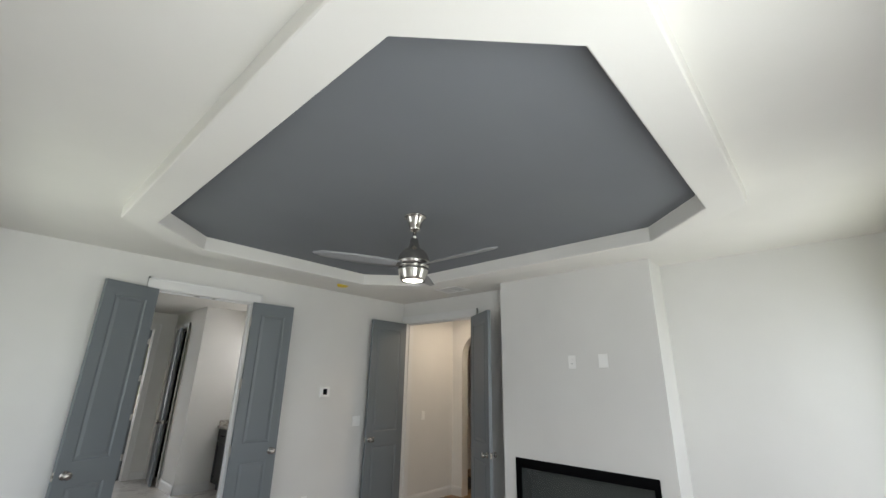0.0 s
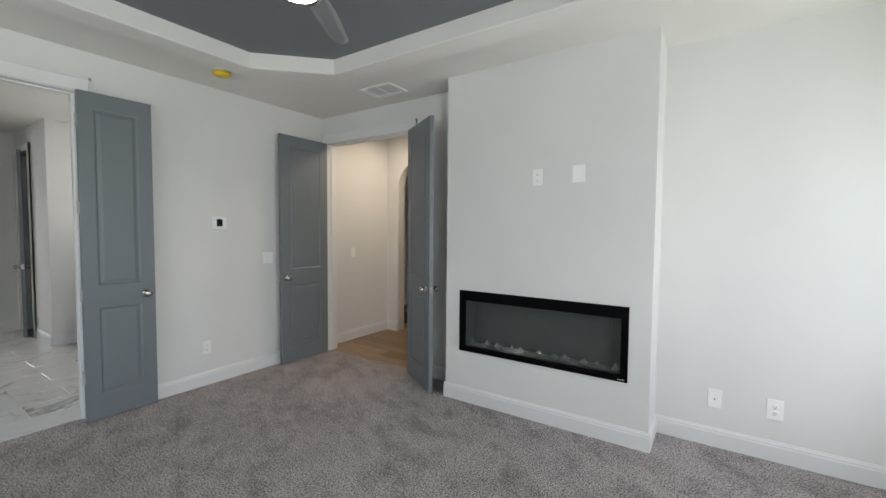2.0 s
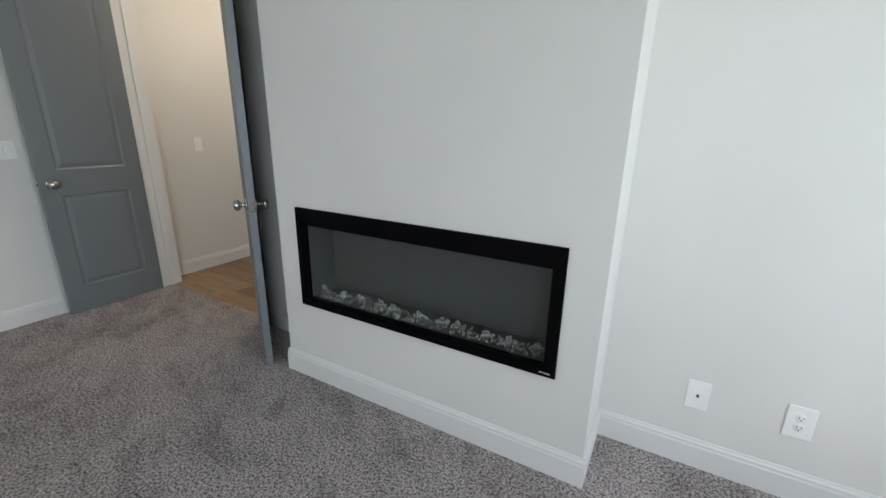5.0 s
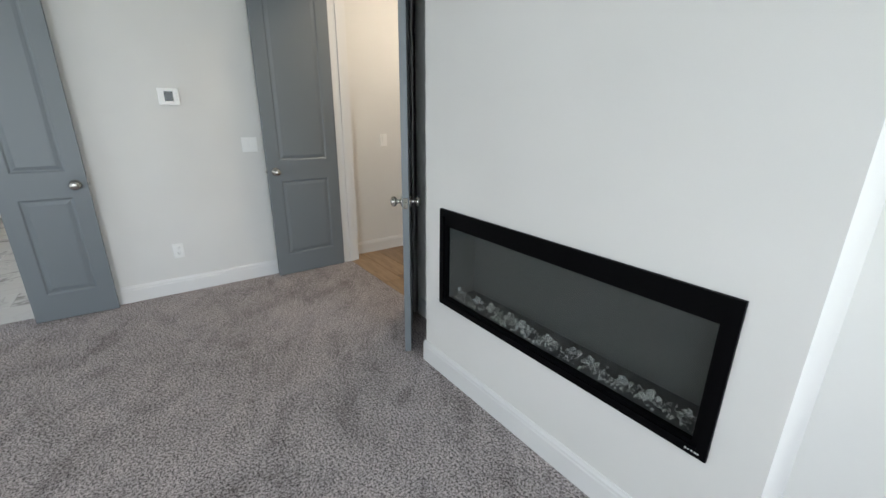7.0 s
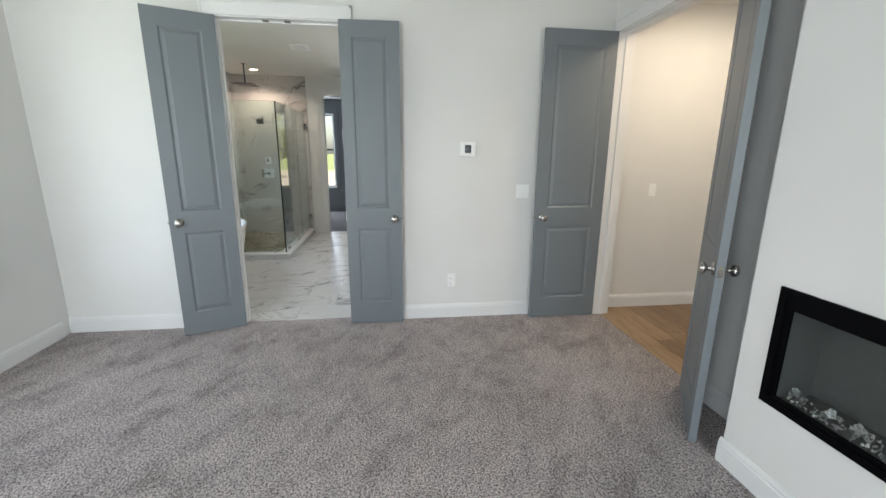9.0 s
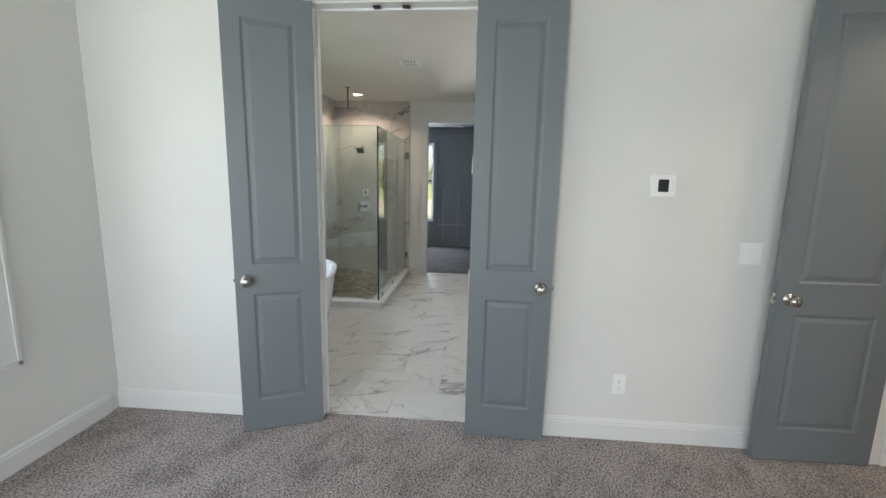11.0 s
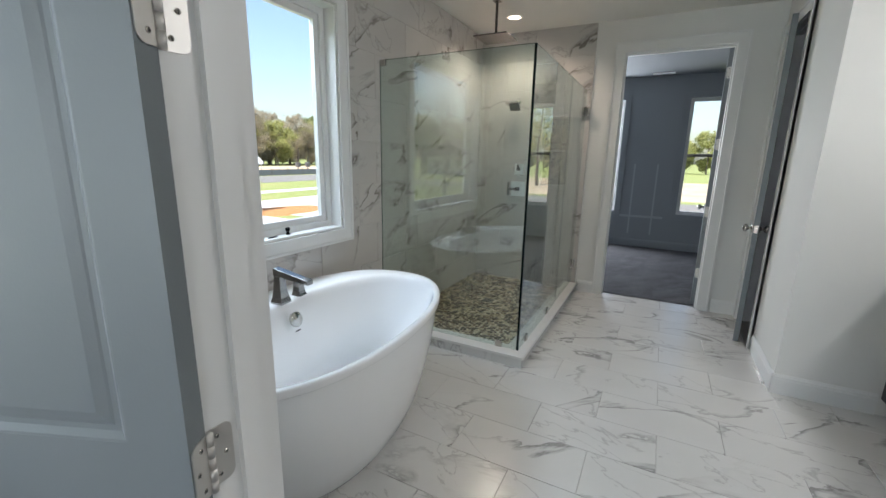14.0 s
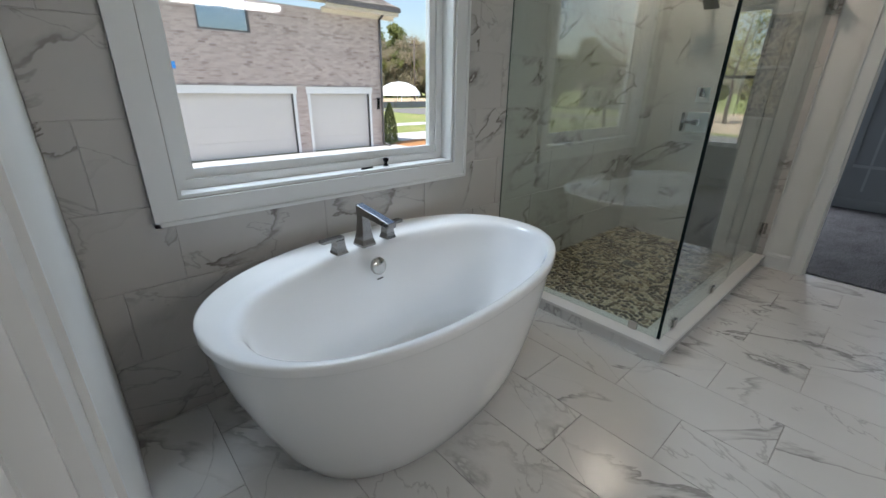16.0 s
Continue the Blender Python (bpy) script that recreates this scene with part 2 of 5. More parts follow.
def merge(bm, other, m=None):
    """Adds the other bmesh to bm, at the pose m, and frees it."""
    made = {v: bm.verts.new(m @ v.co if m else v.co) for v in other.verts}
    for f in other.faces:
        g = bm.faces.new([made[v] for v in f.verts])
        g.smooth = f.smooth
    other.free()


def lathe(bm, profile, segments=24, m=None):
    """Turns the profile of (radius, height) round z."""
    b = bmesh.new()
    rings = []
    for r, z in profile:
        if r < 1e-5:
            rings.append([b.verts.new((0, 0, z))])
        else:
            rings.append([b.verts.new((r * math.cos(2 * math.pi * k / segments), r * math.sin(2 * math.pi * k / segments), z)) for k in range(segments)])
    for lo, hi in zip(rings, rings[1:]):
        for k in range(segments):
            j = (k + 1) % segments
            vs = [lo[k % len(lo)], lo[j % len(lo)], hi[j % len(hi)], hi[k % len(hi)]]
            vs = list(dict.fromkeys(vs))
            if len(vs) > 2:
                b.faces.new(vs).smooth = True
    bmesh.ops.recalc_face_normals(b, faces=b.faces[:])
    merge(bm, b, m)


def tube(bm, a, b, r, segments=12):
    """A round bar from a to b."""
    a, b = Vector(a), Vector(b)
    m = Matrix.Translation(a) @ (b - a).to_track_quat("Z", "Y").to_matrix().to_4x4()
    lathe(bm, [(0, 0), (r, 0), (r, (b - a).length), (0, (b - a).length)], segments, m)


def loft(bm, rings, close=False, smooth=True):
    """Joins rings of points with faces; close caps both ends."""
    vs = [[bm.verts.new(p) for p in ring] for ring in rings]
    n = len(vs[0])
    for lo, hi in zip(vs, vs[1:]):
        for k in range(n):
            bm.faces.new((lo[k], lo[(k + 1) % n], hi[(k + 1) % n], hi[k])).smooth = smooth
    if close:
        bm.faces.new(vs[0][::-1])
        bm.faces.new(vs[-1])


def part(name, bm, mat, parent=None, label="", kind=""):
    data = bpy.data.meshes.new(name)
    bm.to_mesh(data)
    bm.free()
    data.materials.append(mat)
    ob = new(name, data)
    ob.parent = parent
    if label or kind:
        tagged(ob, label, "", "", kind)
    return ob


def thing(name, m, label, category, group=""):
    ob = new(name)
    ob.matrix_basis = m
    ob.empty_display_size = 0.1
    return tagged(ob, label, category, group)


def structure(name, bm, mat, label=""):
    bmesh.ops.recalc_face_normals(bm, faces=bm.faces[:])
    return part(name, bm, mat, None, label, "structure")


def wall(name, axis, c0, c1, a0, a1, z0, z1, holes, mat, label=""):
    """A wall of thickness c0..c1 across axis, from a0 to a1, with openings (a0, a1, z0, z1)."""
    bm = bmesh.new()
    xs = sorted({a0, a1, *(h[0] for h in holes), *(h[1] for h in holes)})
    zs = sorted({z0, z1, *(h[2] for h in holes), *(h[3] for h in holes)})
    xs, zs = [v for v in xs if a0 <= v <= a1], [v for v in zs if z0 <= v <= z1]
    solid = {(i, k): not any(h[0] <= (xs[i] + xs[i + 1]) / 2 <= h[1] and h[2] <= (zs[k] + zs[k + 1]) / 2 <= h[3] for h in holes)
             for i in range(len(xs) - 1) for k in range(len(zs) - 1)}
    put = (lambda a, c, z: (c, a, z)) if axis == "x" else (lambda a, c, z: (a, c, z))
    cache = {}

    def v(*p):
        if p not in cache:
            cache[p] = bm.verts.new(put(*p))
        return cache[p]

    for (i, k), s in solid.items():
        if not s:
            continue
        l, r, lo, hi = xs[i], xs[i + 1], zs[k], zs[k + 1]
        for c in (c0, c1):
            bm.faces.new((v(l, c, lo), v(r, c, lo), v(r, c, hi), v(l, c, hi)))
        for near, e in (((i - 1, k), l), ((i + 1, k), r)):
            if not solid.get(near, False):
                bm.faces.new((v(e, c0, lo), v(e, c1, lo), v(e, c1, hi), v(e, c0, hi)))
        for near, e in (((i, k - 1), lo), ((i, k + 1), hi)):
            if not solid.get(near, False):
                bm.faces.new((v(l, c0, e), v(r, c0, e), v(r, c1, e), v(l, c1, e)))
    return structure(name, bm, mat, label)


def run_profile(bm, start, end, out, profile):
    """Sweeps a profile of (distance out, height) straight from start to end; out is the way off the wall."""
    s, e, o = Vector(start), Vector(end), Vector(out)
    up = Vector((0, 0, 1))
    loft(bm, [[p + o * d + up * z for d, z in profile] for p in (s, e)], True, False)


def minus(rect, holes):
    """The parts of a rectangle (a0, a1, b0, b1) left by rectangular holes."""
    parts = [rect]
    for h in holes:
        nxt = []
        for a0, a1, b0, b1 in parts:
            x0, x1, y0, y1 = max(a0, h[0]), min(a1, h[1]), max(b0, h[2]), min(b1, h[3])
            if x0 >= x1 or y0 >= y1:
                nxt.append((a0, a1, b0, b1))
                continue
            nxt += [r for r in ((a0, x0, b0, b1), (x1, a1, b0, b1), (x0, x1, b0, y0), (x0, x1, y1, b1)) if r[1] - r[0] > 0.006 and r[3] - r[2] > 0.006]
        parts = nxt
    return parts

# ---- large structure ----
H = 2.73          # ceiling
WX = -4.53        # bedroom west wall face
BX = -4.67        # bathroom side of that wall
CX = -8.80        # bathroom west wall face
NY, NYE = 4.50, 4.55


def flat(name, x0, x1, y0, y1, z0, z1, mat):
    bm = bmesh.new()
    box(bm, x0, x1, y0, y1, z0, z1)
    return structure(name, bm, mat)


def carpet_floor(name, x0, x1, y0, y1, mat):
    bm = bmesh.new()
    box(bm, x0, x1, y0, y1, -0.03, 0.0)
    return structure(name, bm, mat)


carpet_floor("carpet_floor", -4.60, 0.77, -0.15, 4.56, CARPET)
carpet_floor("closet_carpet_floor", -12.0, -8.87, -0.1, 5.0, CARPET_SHADED)
flat("floor_slab", -12.2, 0.9, -0.3, 9.0, -0.30, -0.032, GROUT)

E_WIN = [(0.38, 1.58, 0.55, 2.46), (3.05, 4.36, 0.55, 2.52)]
wall("wall_south", "y", -0.16, 0.0, BX + 0.07, 0.80, -0.03, H + 0.3, [(-3.891, -2.35, 0.644, 2.34)], WALL)
wall("wall_east", "x", 0.63, 0.80, 0.0, NYE, -0.03, H + 0.3, E_WIN, WALL)
wall("wall_west", "x", BX, WX, 0.0, NY, -0.03, H + 0.3, [(1.34, 2.295, -0.03, 2.445)], WALL)
wall("wall_north", "y", NY, 4.64, WX - 0.08, -2.5, -0.03, H + 0.3, [(-4.47, -3.20, -0.03, 2.445)], WALL)
wall("wall_north_east_part", "y", NYE, 4.70, -2.5, 0.80, -0.03, H + 0.3, [], WALL)

# chimney breast with the opening of the fireplace
wall("chimney_breast_front", "y", 4.205, 4.235, -2.58, -0.985, -0.03, H + 0.2, [(-2.42, -1.145, 0.465, 0.93)], WALL, "off-white painted chimney breast wall")
wall("chimney_breast_side", "x", -2.58, -2.55, 4.235, NY, -0.03, H + 0.2, [], WALL)
wall("chimney_breast_side", "x", -1.015, -0.985, 4.235, NYE, -0.03, H + 0.2, [], WALL)

# bathroom
wall("bathroom_wall_south", "y", -0.16, -0.012, CX - 0.2, BX + 0.07, -0.03, H + 0.3, [(-6.40, -5.0, 0.93, 2.33)], WALL)
wall("bathroom_wall_west", "x", CX - 0.07, CX, 0.0, 2.70, -0.03, H + 0.3, [(1.47, 2.395, -0.03, 2.445), (0.735, 1.045, 1.14, 1.88)], WALL)
wall("bathroom_wall_corridor", "y", 2.70, 2.82, CX - 0.07, -7.30, -0.03, H + 0.3, [(-8.70, -8.05, -0.03, 2.445)], WALL)
wall("bathroom_wall_jog", "x", -7.42, -7.30, 2.82, 3.86, -0.03, H + 0.3, [], WALL)
wall("bathroom_wall_north", "y", 3.86, 3.98, -7.42, BX + 0.05, -0.03, H + 0.3, [], WALL)
# water closet room behind the ajar door; near-black lining stands in for its darkness
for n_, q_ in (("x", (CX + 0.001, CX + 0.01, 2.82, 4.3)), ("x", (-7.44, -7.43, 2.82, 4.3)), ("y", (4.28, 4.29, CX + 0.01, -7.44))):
    wall("room_shade_lining", n_, *q_, 0.0, H - 0.01, [], ROOM_SHADE)
wall("water_closet_wall", "y", 4.3, 4.4, CX - 0.07, -7.42, -0.03, H + 0.3, [], WALL)
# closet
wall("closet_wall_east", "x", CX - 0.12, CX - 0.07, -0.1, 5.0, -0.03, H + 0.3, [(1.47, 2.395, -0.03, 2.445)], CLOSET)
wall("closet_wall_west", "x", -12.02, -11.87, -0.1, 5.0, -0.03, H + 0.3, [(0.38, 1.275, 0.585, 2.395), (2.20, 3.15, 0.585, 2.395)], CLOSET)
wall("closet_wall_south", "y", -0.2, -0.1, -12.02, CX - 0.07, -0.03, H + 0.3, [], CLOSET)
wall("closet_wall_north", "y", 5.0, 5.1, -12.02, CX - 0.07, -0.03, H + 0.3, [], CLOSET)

# hall beyond the bedroom door, with an arched opening
wall("hall_wall_west", "x", -4.74, -4.61, 4.64, 5.72, -0.03, H + 0.3, [], WALL)
wall("hall_wall_east", "x", -2.3, -2.2, 4.7, 8.2, -0.03, H + 0.3, [], WALL)
wall("hall_wall_end", "y", 8.1, 8.2, -5.6, -2.2, -0.03, H + 0.3, [], WALL)
wall("hall_wall_far_west", "x", -5.7, -5.6, 5.72, 8.2, -0.03, H + 0.3, [], WALL)


def arch_wall(name, y0, y1, x0, x1, cx, half, spring):
    bm = bmesh.new()
    n = 16
    pts = [(cx - half, 0.0), *[(cx - half * math.cos(math.pi * k / n), spring + half * 0.75 * math.sin(math.pi * k / n)) for k in range(n + 1)], (cx + half, 0.0)]
    for y in (y0, y1):
        left = [bm.verts.new((x0, y, p[1])) for p in pts[:2]]
        v = [bm.verts.new((p[0], y, p[1])) for p in pts]
        top = [bm.verts.new((p[0], y, H + 0.2)) for p in pts]
        for a in range(1, len(pts) - 2):
            bm.faces.new((v[a], v[a + 1], top[a + 1], top[a]))
        tl, bl = bm.verts.new((x0, y, H + 0.2)), bm.verts.new((x0, y, 0))
        bm.faces.new((bl, v[0], v[1], top[1], tl))
        tr, br = bm.verts.new((x1, y, H + 0.2)), bm.verts.new((x1, y, 0))
        bm.faces.new((v[-1], br, tr, top[-2], v[-2]))
    for a, b in zip(pts, pts[1:]):
        bm.faces.new([bm.verts.new(p) for p in ((a[0], y0, a[1]), (b[0], y0, b[1]), (b[0], y1, b[1]), (a[0], y1, a[1]))])
    bmesh.ops.remove_doubles(bm, verts=bm.verts[:], dist=0.0005)
    return structure(name, bm, WALL, "off-white plastered wall with an arched opening")


arch_wall("hall_arch_wall", 5.72, 5.86, -4.74, -2.3, -3.905, 0.5, 2.05)

flat("bathroom_ceiling", CX - 0.1, BX + 0.05, -0.1, 4.0, H, H + 0.1, CEIL)
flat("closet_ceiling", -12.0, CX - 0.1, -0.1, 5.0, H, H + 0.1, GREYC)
flat("hall_ceiling", -5.7, -2.2, 4.6, 8.2, H, H + 0.1, CEIL)
flat("water_closet_ceiling", CX - 0.1, -7.35, 4.0, 4.4, H, H + 0.1, CEIL)

# tray ceiling: flat ceiling with an octagonal hole, a dropped ring, a grey field
TX0, TX1, TY0, TY1, TC = -3.59, -0.325, 0.99, 3.475, 0.43


def octagon(grow=0.0):
    x0, x1, y0, y1 = TX0 - grow, TX1 + grow, TY0 - grow, TY1 + grow
    c = TC + grow * 0.586
    return [(x0 + c, y0), (x1 - c, y0), (x1, y0 + c), (x1, y1 - c), (x1 - c, y1), (x0 + c, y1), (x0, y1 - c), (x0, y0 + c)]


def ring(bm, inner, outer, z):
    vi, vo = [bm.verts.new((*p, z)) for p in inner], [bm.verts.new((*p, z)) for p in outer]
    for k in range(8):
        j = (k + 1) % 8
        bm.faces.new((vi[k], vi[j], vo[j], vo[k]))


bm = bmesh.new()
outer_box = [(TX0 + TC, -0.1), (TX1 - TC, -0.1), (0.7, TY0 + TC), (0.7, TY1 - TC), (TX1 - TC, 4.6), (TX0 + TC, 4.6), (-4.6, TY1 - TC), (-4.6, TY0 + TC)]
ring(bm, octagon(0.1), outer_box, H)
for a, b, c in (((TX1 - TC, -0.1), (0.7, -0.1), (0.7, TY0 + TC)), ((0.7, TY1 - TC), (0.7, 4.6), (TX1 - TC, 4.6)), ((TX0 + TC, 4.6), (-4.6, 4.6), (-4.6, TY1 - TC)), ((-4.6, TY0 + TC), (-4.6, -0.1), (TX0 + TC, -0.1))):
    bm.faces.new([bm.verts.new((*p, H)) for p in (a, b, c)])
bmesh.ops.remove_doubles(bm, verts=bm.verts[:], dist=0.001)
bmesh.ops.recalc_face_normals(bm, faces=bm.faces[:])
ext = bmesh.ops.extrude_face_region(bm, geom=bm.faces[:])
for v in [g for g in ext["geom"] if isinstance(g, bmesh.types.BMVert)]:
    v.co.z += 0.03
structure("ceiling", bm, CEIL, "off-white painted bedroom ceiling round a tray")

bm = bmesh.new()
RD = 0.085
rings = [[(*p, z) for p in octagon(g)] for g, z in ((0.0, H + 0.045), (0.0, H - RD + 0.006), (0.006, H - RD), (0.19, H - RD), (0.196, H - RD + 0.006), (0.2, H + 0.045))]
vs = [[bm.verts.new(p) for p in r] for r in rings]
for lo, hi in zip(vs, vs[1:] + vs[:1]):
    for k in range(8):
        bm.faces.new((lo[k], lo[(k + 1) % 8], hi[(k + 1) % 8], hi[k]))
structure("tray_ring_trim", bm, CEIL, "white dropped octagonal ring round the tray ceiling")
bm = bmesh.new()
vs = [bm.verts.new((*p, H + 0.03)) for p in octagon(0.05)]
top = [bm.verts.new((*p, H + 0.06)) for p in octagon(0.05)]
bm.faces.new(vs)
bm.faces.new(top)
for k in range(8):
    bm.faces.new((vs[k], vs[(k + 1) % 8], top[(k + 1) % 8], top[k]))
structure("tray_ceiling", bm, GREYC, "grey painted octagonal tray ceiling")
flat("roof_slab", -12.1, 0.85, -0.25, 8.3, H + 0.13, H + 0.2, CEIL)

# baseboards
BASE = [(0.0, 0.0), (0.014, 0.0), (0.014, 0.095), (0.011, 0.102), (0.011, 0.112), (0.006, 0.12), (0.004, 0.128), (0.0, 0.128)]


def baseboard(start, end, out, z=0.0):
    bm = bmesh.new()
    run_profile(bm, (*start, z), (*end, z), (*out, 0), BASE)
    structure("baseboard", bm, TRIM, "white moulded baseboard")


for s, e, o in (((WX, 0.0), (WX, 1.25), (1, 0)), ((WX, 2.385), (WX, NY), (1, 0)), ((-4.45, 0.0), (0.63, 0.0), (0, 1)), ((-3.11, NY), (-2.58, NY), (0, -1)),
                ((-2.594, 4.205), (-0.971, 4.205), (0, -1)), ((-0.985, 4.205), (-0.985, NYE), (1, 0)), ((-2.58, 4.205), (-2.58, NY), (-1, 0)), ((-0.985, NYE), (0.63, NYE), (0, -1)), ((0.63, 0.0), (0.63, NYE), (-1, 0)),
                ((CX, 1.235), (CX, 1.39), (1, 0)), ((CX, 2.49), (CX, 2.70), (1, 0)), ((-7.97, 2.70), (-7.286, 2.70), (0, -1)), ((-7.30, 2.686), (-7.30, 3.18), (1, 0)),
                ((BX, 2.39), (BX, 3.3), (-1, 0)), ((-4.61, 4.64), (-4.61, 5.72), (1, 0)), ((-4.61, 5.72), (-4.41, 5.72), (0, -1))):
    baseboard(s, e, o)


def casing(name, axis, face, side, a0, a1, z0, z1, width=0.09, sill=False, head_extra=0.0, mat=TRIM, depth=0.018):
    """Flat casing boards round an opening; side is +1 or -1, the way off the wall."""
    bm = bmesh.new()
    c0, c1 = sorted((face, face + side * depth))
    d0, d1 = sorted((face, face + side * (depth + 0.008)))
    put = (lambda b, p, q, r, s, c, d: box(b, c, d, p, q, r, s)) if axis == "x" else (lambda b, p, q, r, s, c, d: box(b, p, q, c, d, r, s))
    lo = z0 - width if sill else z0
    put(bm, a0 - width, a0, lo, z1 + width + head_extra, c0, c1)
    put(bm, a1, a1 + width, lo, z1 + width + head_extra, c0, c1)
    put(bm, a0, a1, z1, z1 + width + head_extra, c0, c1)
    put(bm, a0 - width, a0 - width + 0.016, lo, z1 + width + head_extra, d0, d1)
    put(bm, a1 + width - 0.016, a1 + width, lo, z1 + width + head_extra, d0, d1)
    put(bm, a0 - width, a1 + width, z1 + width + head_extra - 0.016, z1 + width + head_extra, d0, d1)
    if sill:
        put(bm, a0, a1, z0 - width, z0, c0, c1)
        put(bm, a0 - width, a1 + width, z0 - width, z0 - width + 0.016, d0, d1)
    return structure(name, bm, mat)


def jamb(name, axis, c0, c1, a0, a1, z0, z1, t=0.018, sill=False, stop_at=None):
    bm = bmesh.new()
    put = (lambda p, q, r, s: box(bm, c0, c1, p, q, r, s)) if axis == "x" else (lambda p, q, r, s: box(bm, p, q, c0, c1, r, s))
    put(a0, a0 + t, z0, z1 - t)
    put(a1 - t, a1, z0, z1 - t)
    put(a0, a1, z1 - t, z1)
    if sill:
        put(a0 + t, a1 - t, z0, z0 + t)
    # door stop
    m, s = (c0 + c1) / 2 if stop_at is None else stop_at, 0.011
    stop = (lambda p, q, r, w: box(bm, m - 0.02, m + 0.02, p, q, r, w)) if axis == "x" else (lambda p, q, r, w: box(bm, p, q, m - 0.02, m + 0.02, r, w))
    if not sill:
        stop(a0 + t, a0 + t + s, z0, z1 - t - s)
        stop(a1 - t - s, a1 - t, z0, z1 - t - s)
        stop(a0 + t, a1 - t, z1 - t - s, z1 - t)
    return structure(name, bm, TRIM)


jamb("door_frame", "x", BX - 0.002, WX + 0.002, 1.34, 2.295, 0, 2.445, stop_at=-4.622)
casing("door_casing", "x", WX, 1, 1.35, 2.285, 0, 2.435, 0.075, head_extra=0.025)
casing("door_casing", "x", BX, -1, 1.35, 2.285, 0, 2.435)
jamb("door_frame", "y", NY - 0.002, 4.642, -4.47, -3.20, 0, 2.445)
casing("door_casing", "y", NY, -1, -4.45, -3.21, 0, 2.435, 0.075, head_extra=0.025)
jamb("door_frame", "x", CX - 0.122, CX + 0.002, 1.47, 2.395, 0, 2.445)
casing("door_casing", "x", CX, 1, 1.485, 2.378, 0, 2.435, 0.095)
jamb("door_frame", "y", 2.698, 2.822, -8.70, -8.05, 0, 2.445)
casing("door_casing", "y", 2.70, -1, -8.69, -8.06, 0, 2.435, 0.085)


# windows
def window(axis, c0, c1, a0, a1, z0, z1, split, label, inner, cas=True, rail=True, w=0.045):
    """A window in an opening: frame, sash, panes; inner is the wall face towards the room and the way off it."""
    ob = thing("window", pose(0, 0, 0), label, "window")
    ob["kind"] = "structure"
    put = (lambda b, p, q, r, s, c, d: box(b, c, d, p, q, r, s)) if axis == "x" else (lambda b, p, q, r, s, c, d: box(b, p, q, c, d, r, s))
    bm = bmesh.new()
    for p, q, r, s in ((a0, a0 + w, z0, z1), (a1 - w, a1, z0, z1), (a0 + w, a1 - w, z0, z0 + w), (a0 + w, a1 - w, z1 - w, z1)):
        put(bm, p, q, r, s, c0, c1)
    t = w * 0.75
    e = (c1 - c0) * 0.25
    for p, q, r, s in ((a0 + w, a0 + w + t, z0 + w, z1 - w), (a1 - w - t, a1 - w, z0 + w, z1 - w), (a0 + w + t, a1 - w - t, z0 + w, z0 + w + t), (a0 + w + t, a1 - w - t, z1 - w - t, z1 - w)):
        put(bm, p, q, r, s, c0 + e, c1 - e)
    part("window_frame", bm, TRIM, ob)
    levels = [z0 + w + t, z1 - w - t]
    if split:
        bm = bmesh.new()
        put(bm, a0 + w + t, a1 - w - t, split - 0.022, split + 0.022, c0 + e, c1 - e)
        part("meeting_rail", bm, STEELD if rail == "dark" else TRIM, ob)
        levels = [levels[0], split - 0.022, split + 0.022, levels[1]]
    for lo, hi in zip(levels[::2], levels[1::2]):
        bm = bmesh.new()
        m = (c0 + c1) / 2
        put(bm, a0 + w + t, a1 - w - t, lo, hi, m - 0.003, m + 0.003)
        pane = part("pane", bm, PANE, ob)
        pane.visible_shadow = False
    return ob


TUBWIN = window("y", -0.15, -0.085, -6.40, -5.0, 0.93, 2.33, None, "white fixed window over the bathtub", 0, w=0.05)
jamb("window_sill", "y", -0.085, 0.002, -6.40, -5.0, 0.93, 2.33, 0.012, True)
casing("window_casing", "y", 0.0, 1, -6.405, -4.995, 0.925, 2.335, 0.088, True)
for y0, y1 in ((0.38, 1.275), (2.20, 3.15)):
    window("x", -12.0, -11.93, y0, y1, 0.585, 2.395, 1.53, "white double-hung closet window", 0, rail="dark", w=0.03)
    casing("window_casing", "x", -11.87, 1, y0, y1, 0.585, 2.395, 0.09, True, mat=CLOSET)
for y0, y1, z0, z1 in E_WIN:
    window("x", 0.71, 0.78, y0, y1, z0, z1, None, "white double-hung bedroom window", 0)
    casing("window_casing", "x", 0.63, -1, y0, y1, z0, z1, 0.09, True)

window("y", -0.15, -0.085, -3.891, -2.35, 0.644, 2.34, None, "white bedroom window beside the bathroom wall", 0)
jamb("window_sill", "y", -0.085, 0.002, -3.891, -2.35, 0.644, 2.34, 0.012, True)
casing("window_casing", "y", 0.0, 1, -3.891, -2.35, 0.644, 2.34, 0.1, True)


# doors
def knob_mesh(m, r=0.029):
    bm = bmesh.new()
    lathe(bm, [(0, 0), (0.032, 0), (0.033, 0.004), (0.028, 0.009), (0.013, 0.012), (0.011, 0.026), (0.014, 0.032), (r * 0.86, 0.037), (r, 0.046), (r, 0.053), (r * 0.86, 0.061), (r * 0.5, 0.066), (0, 0.068)], 24, m)
    return bm


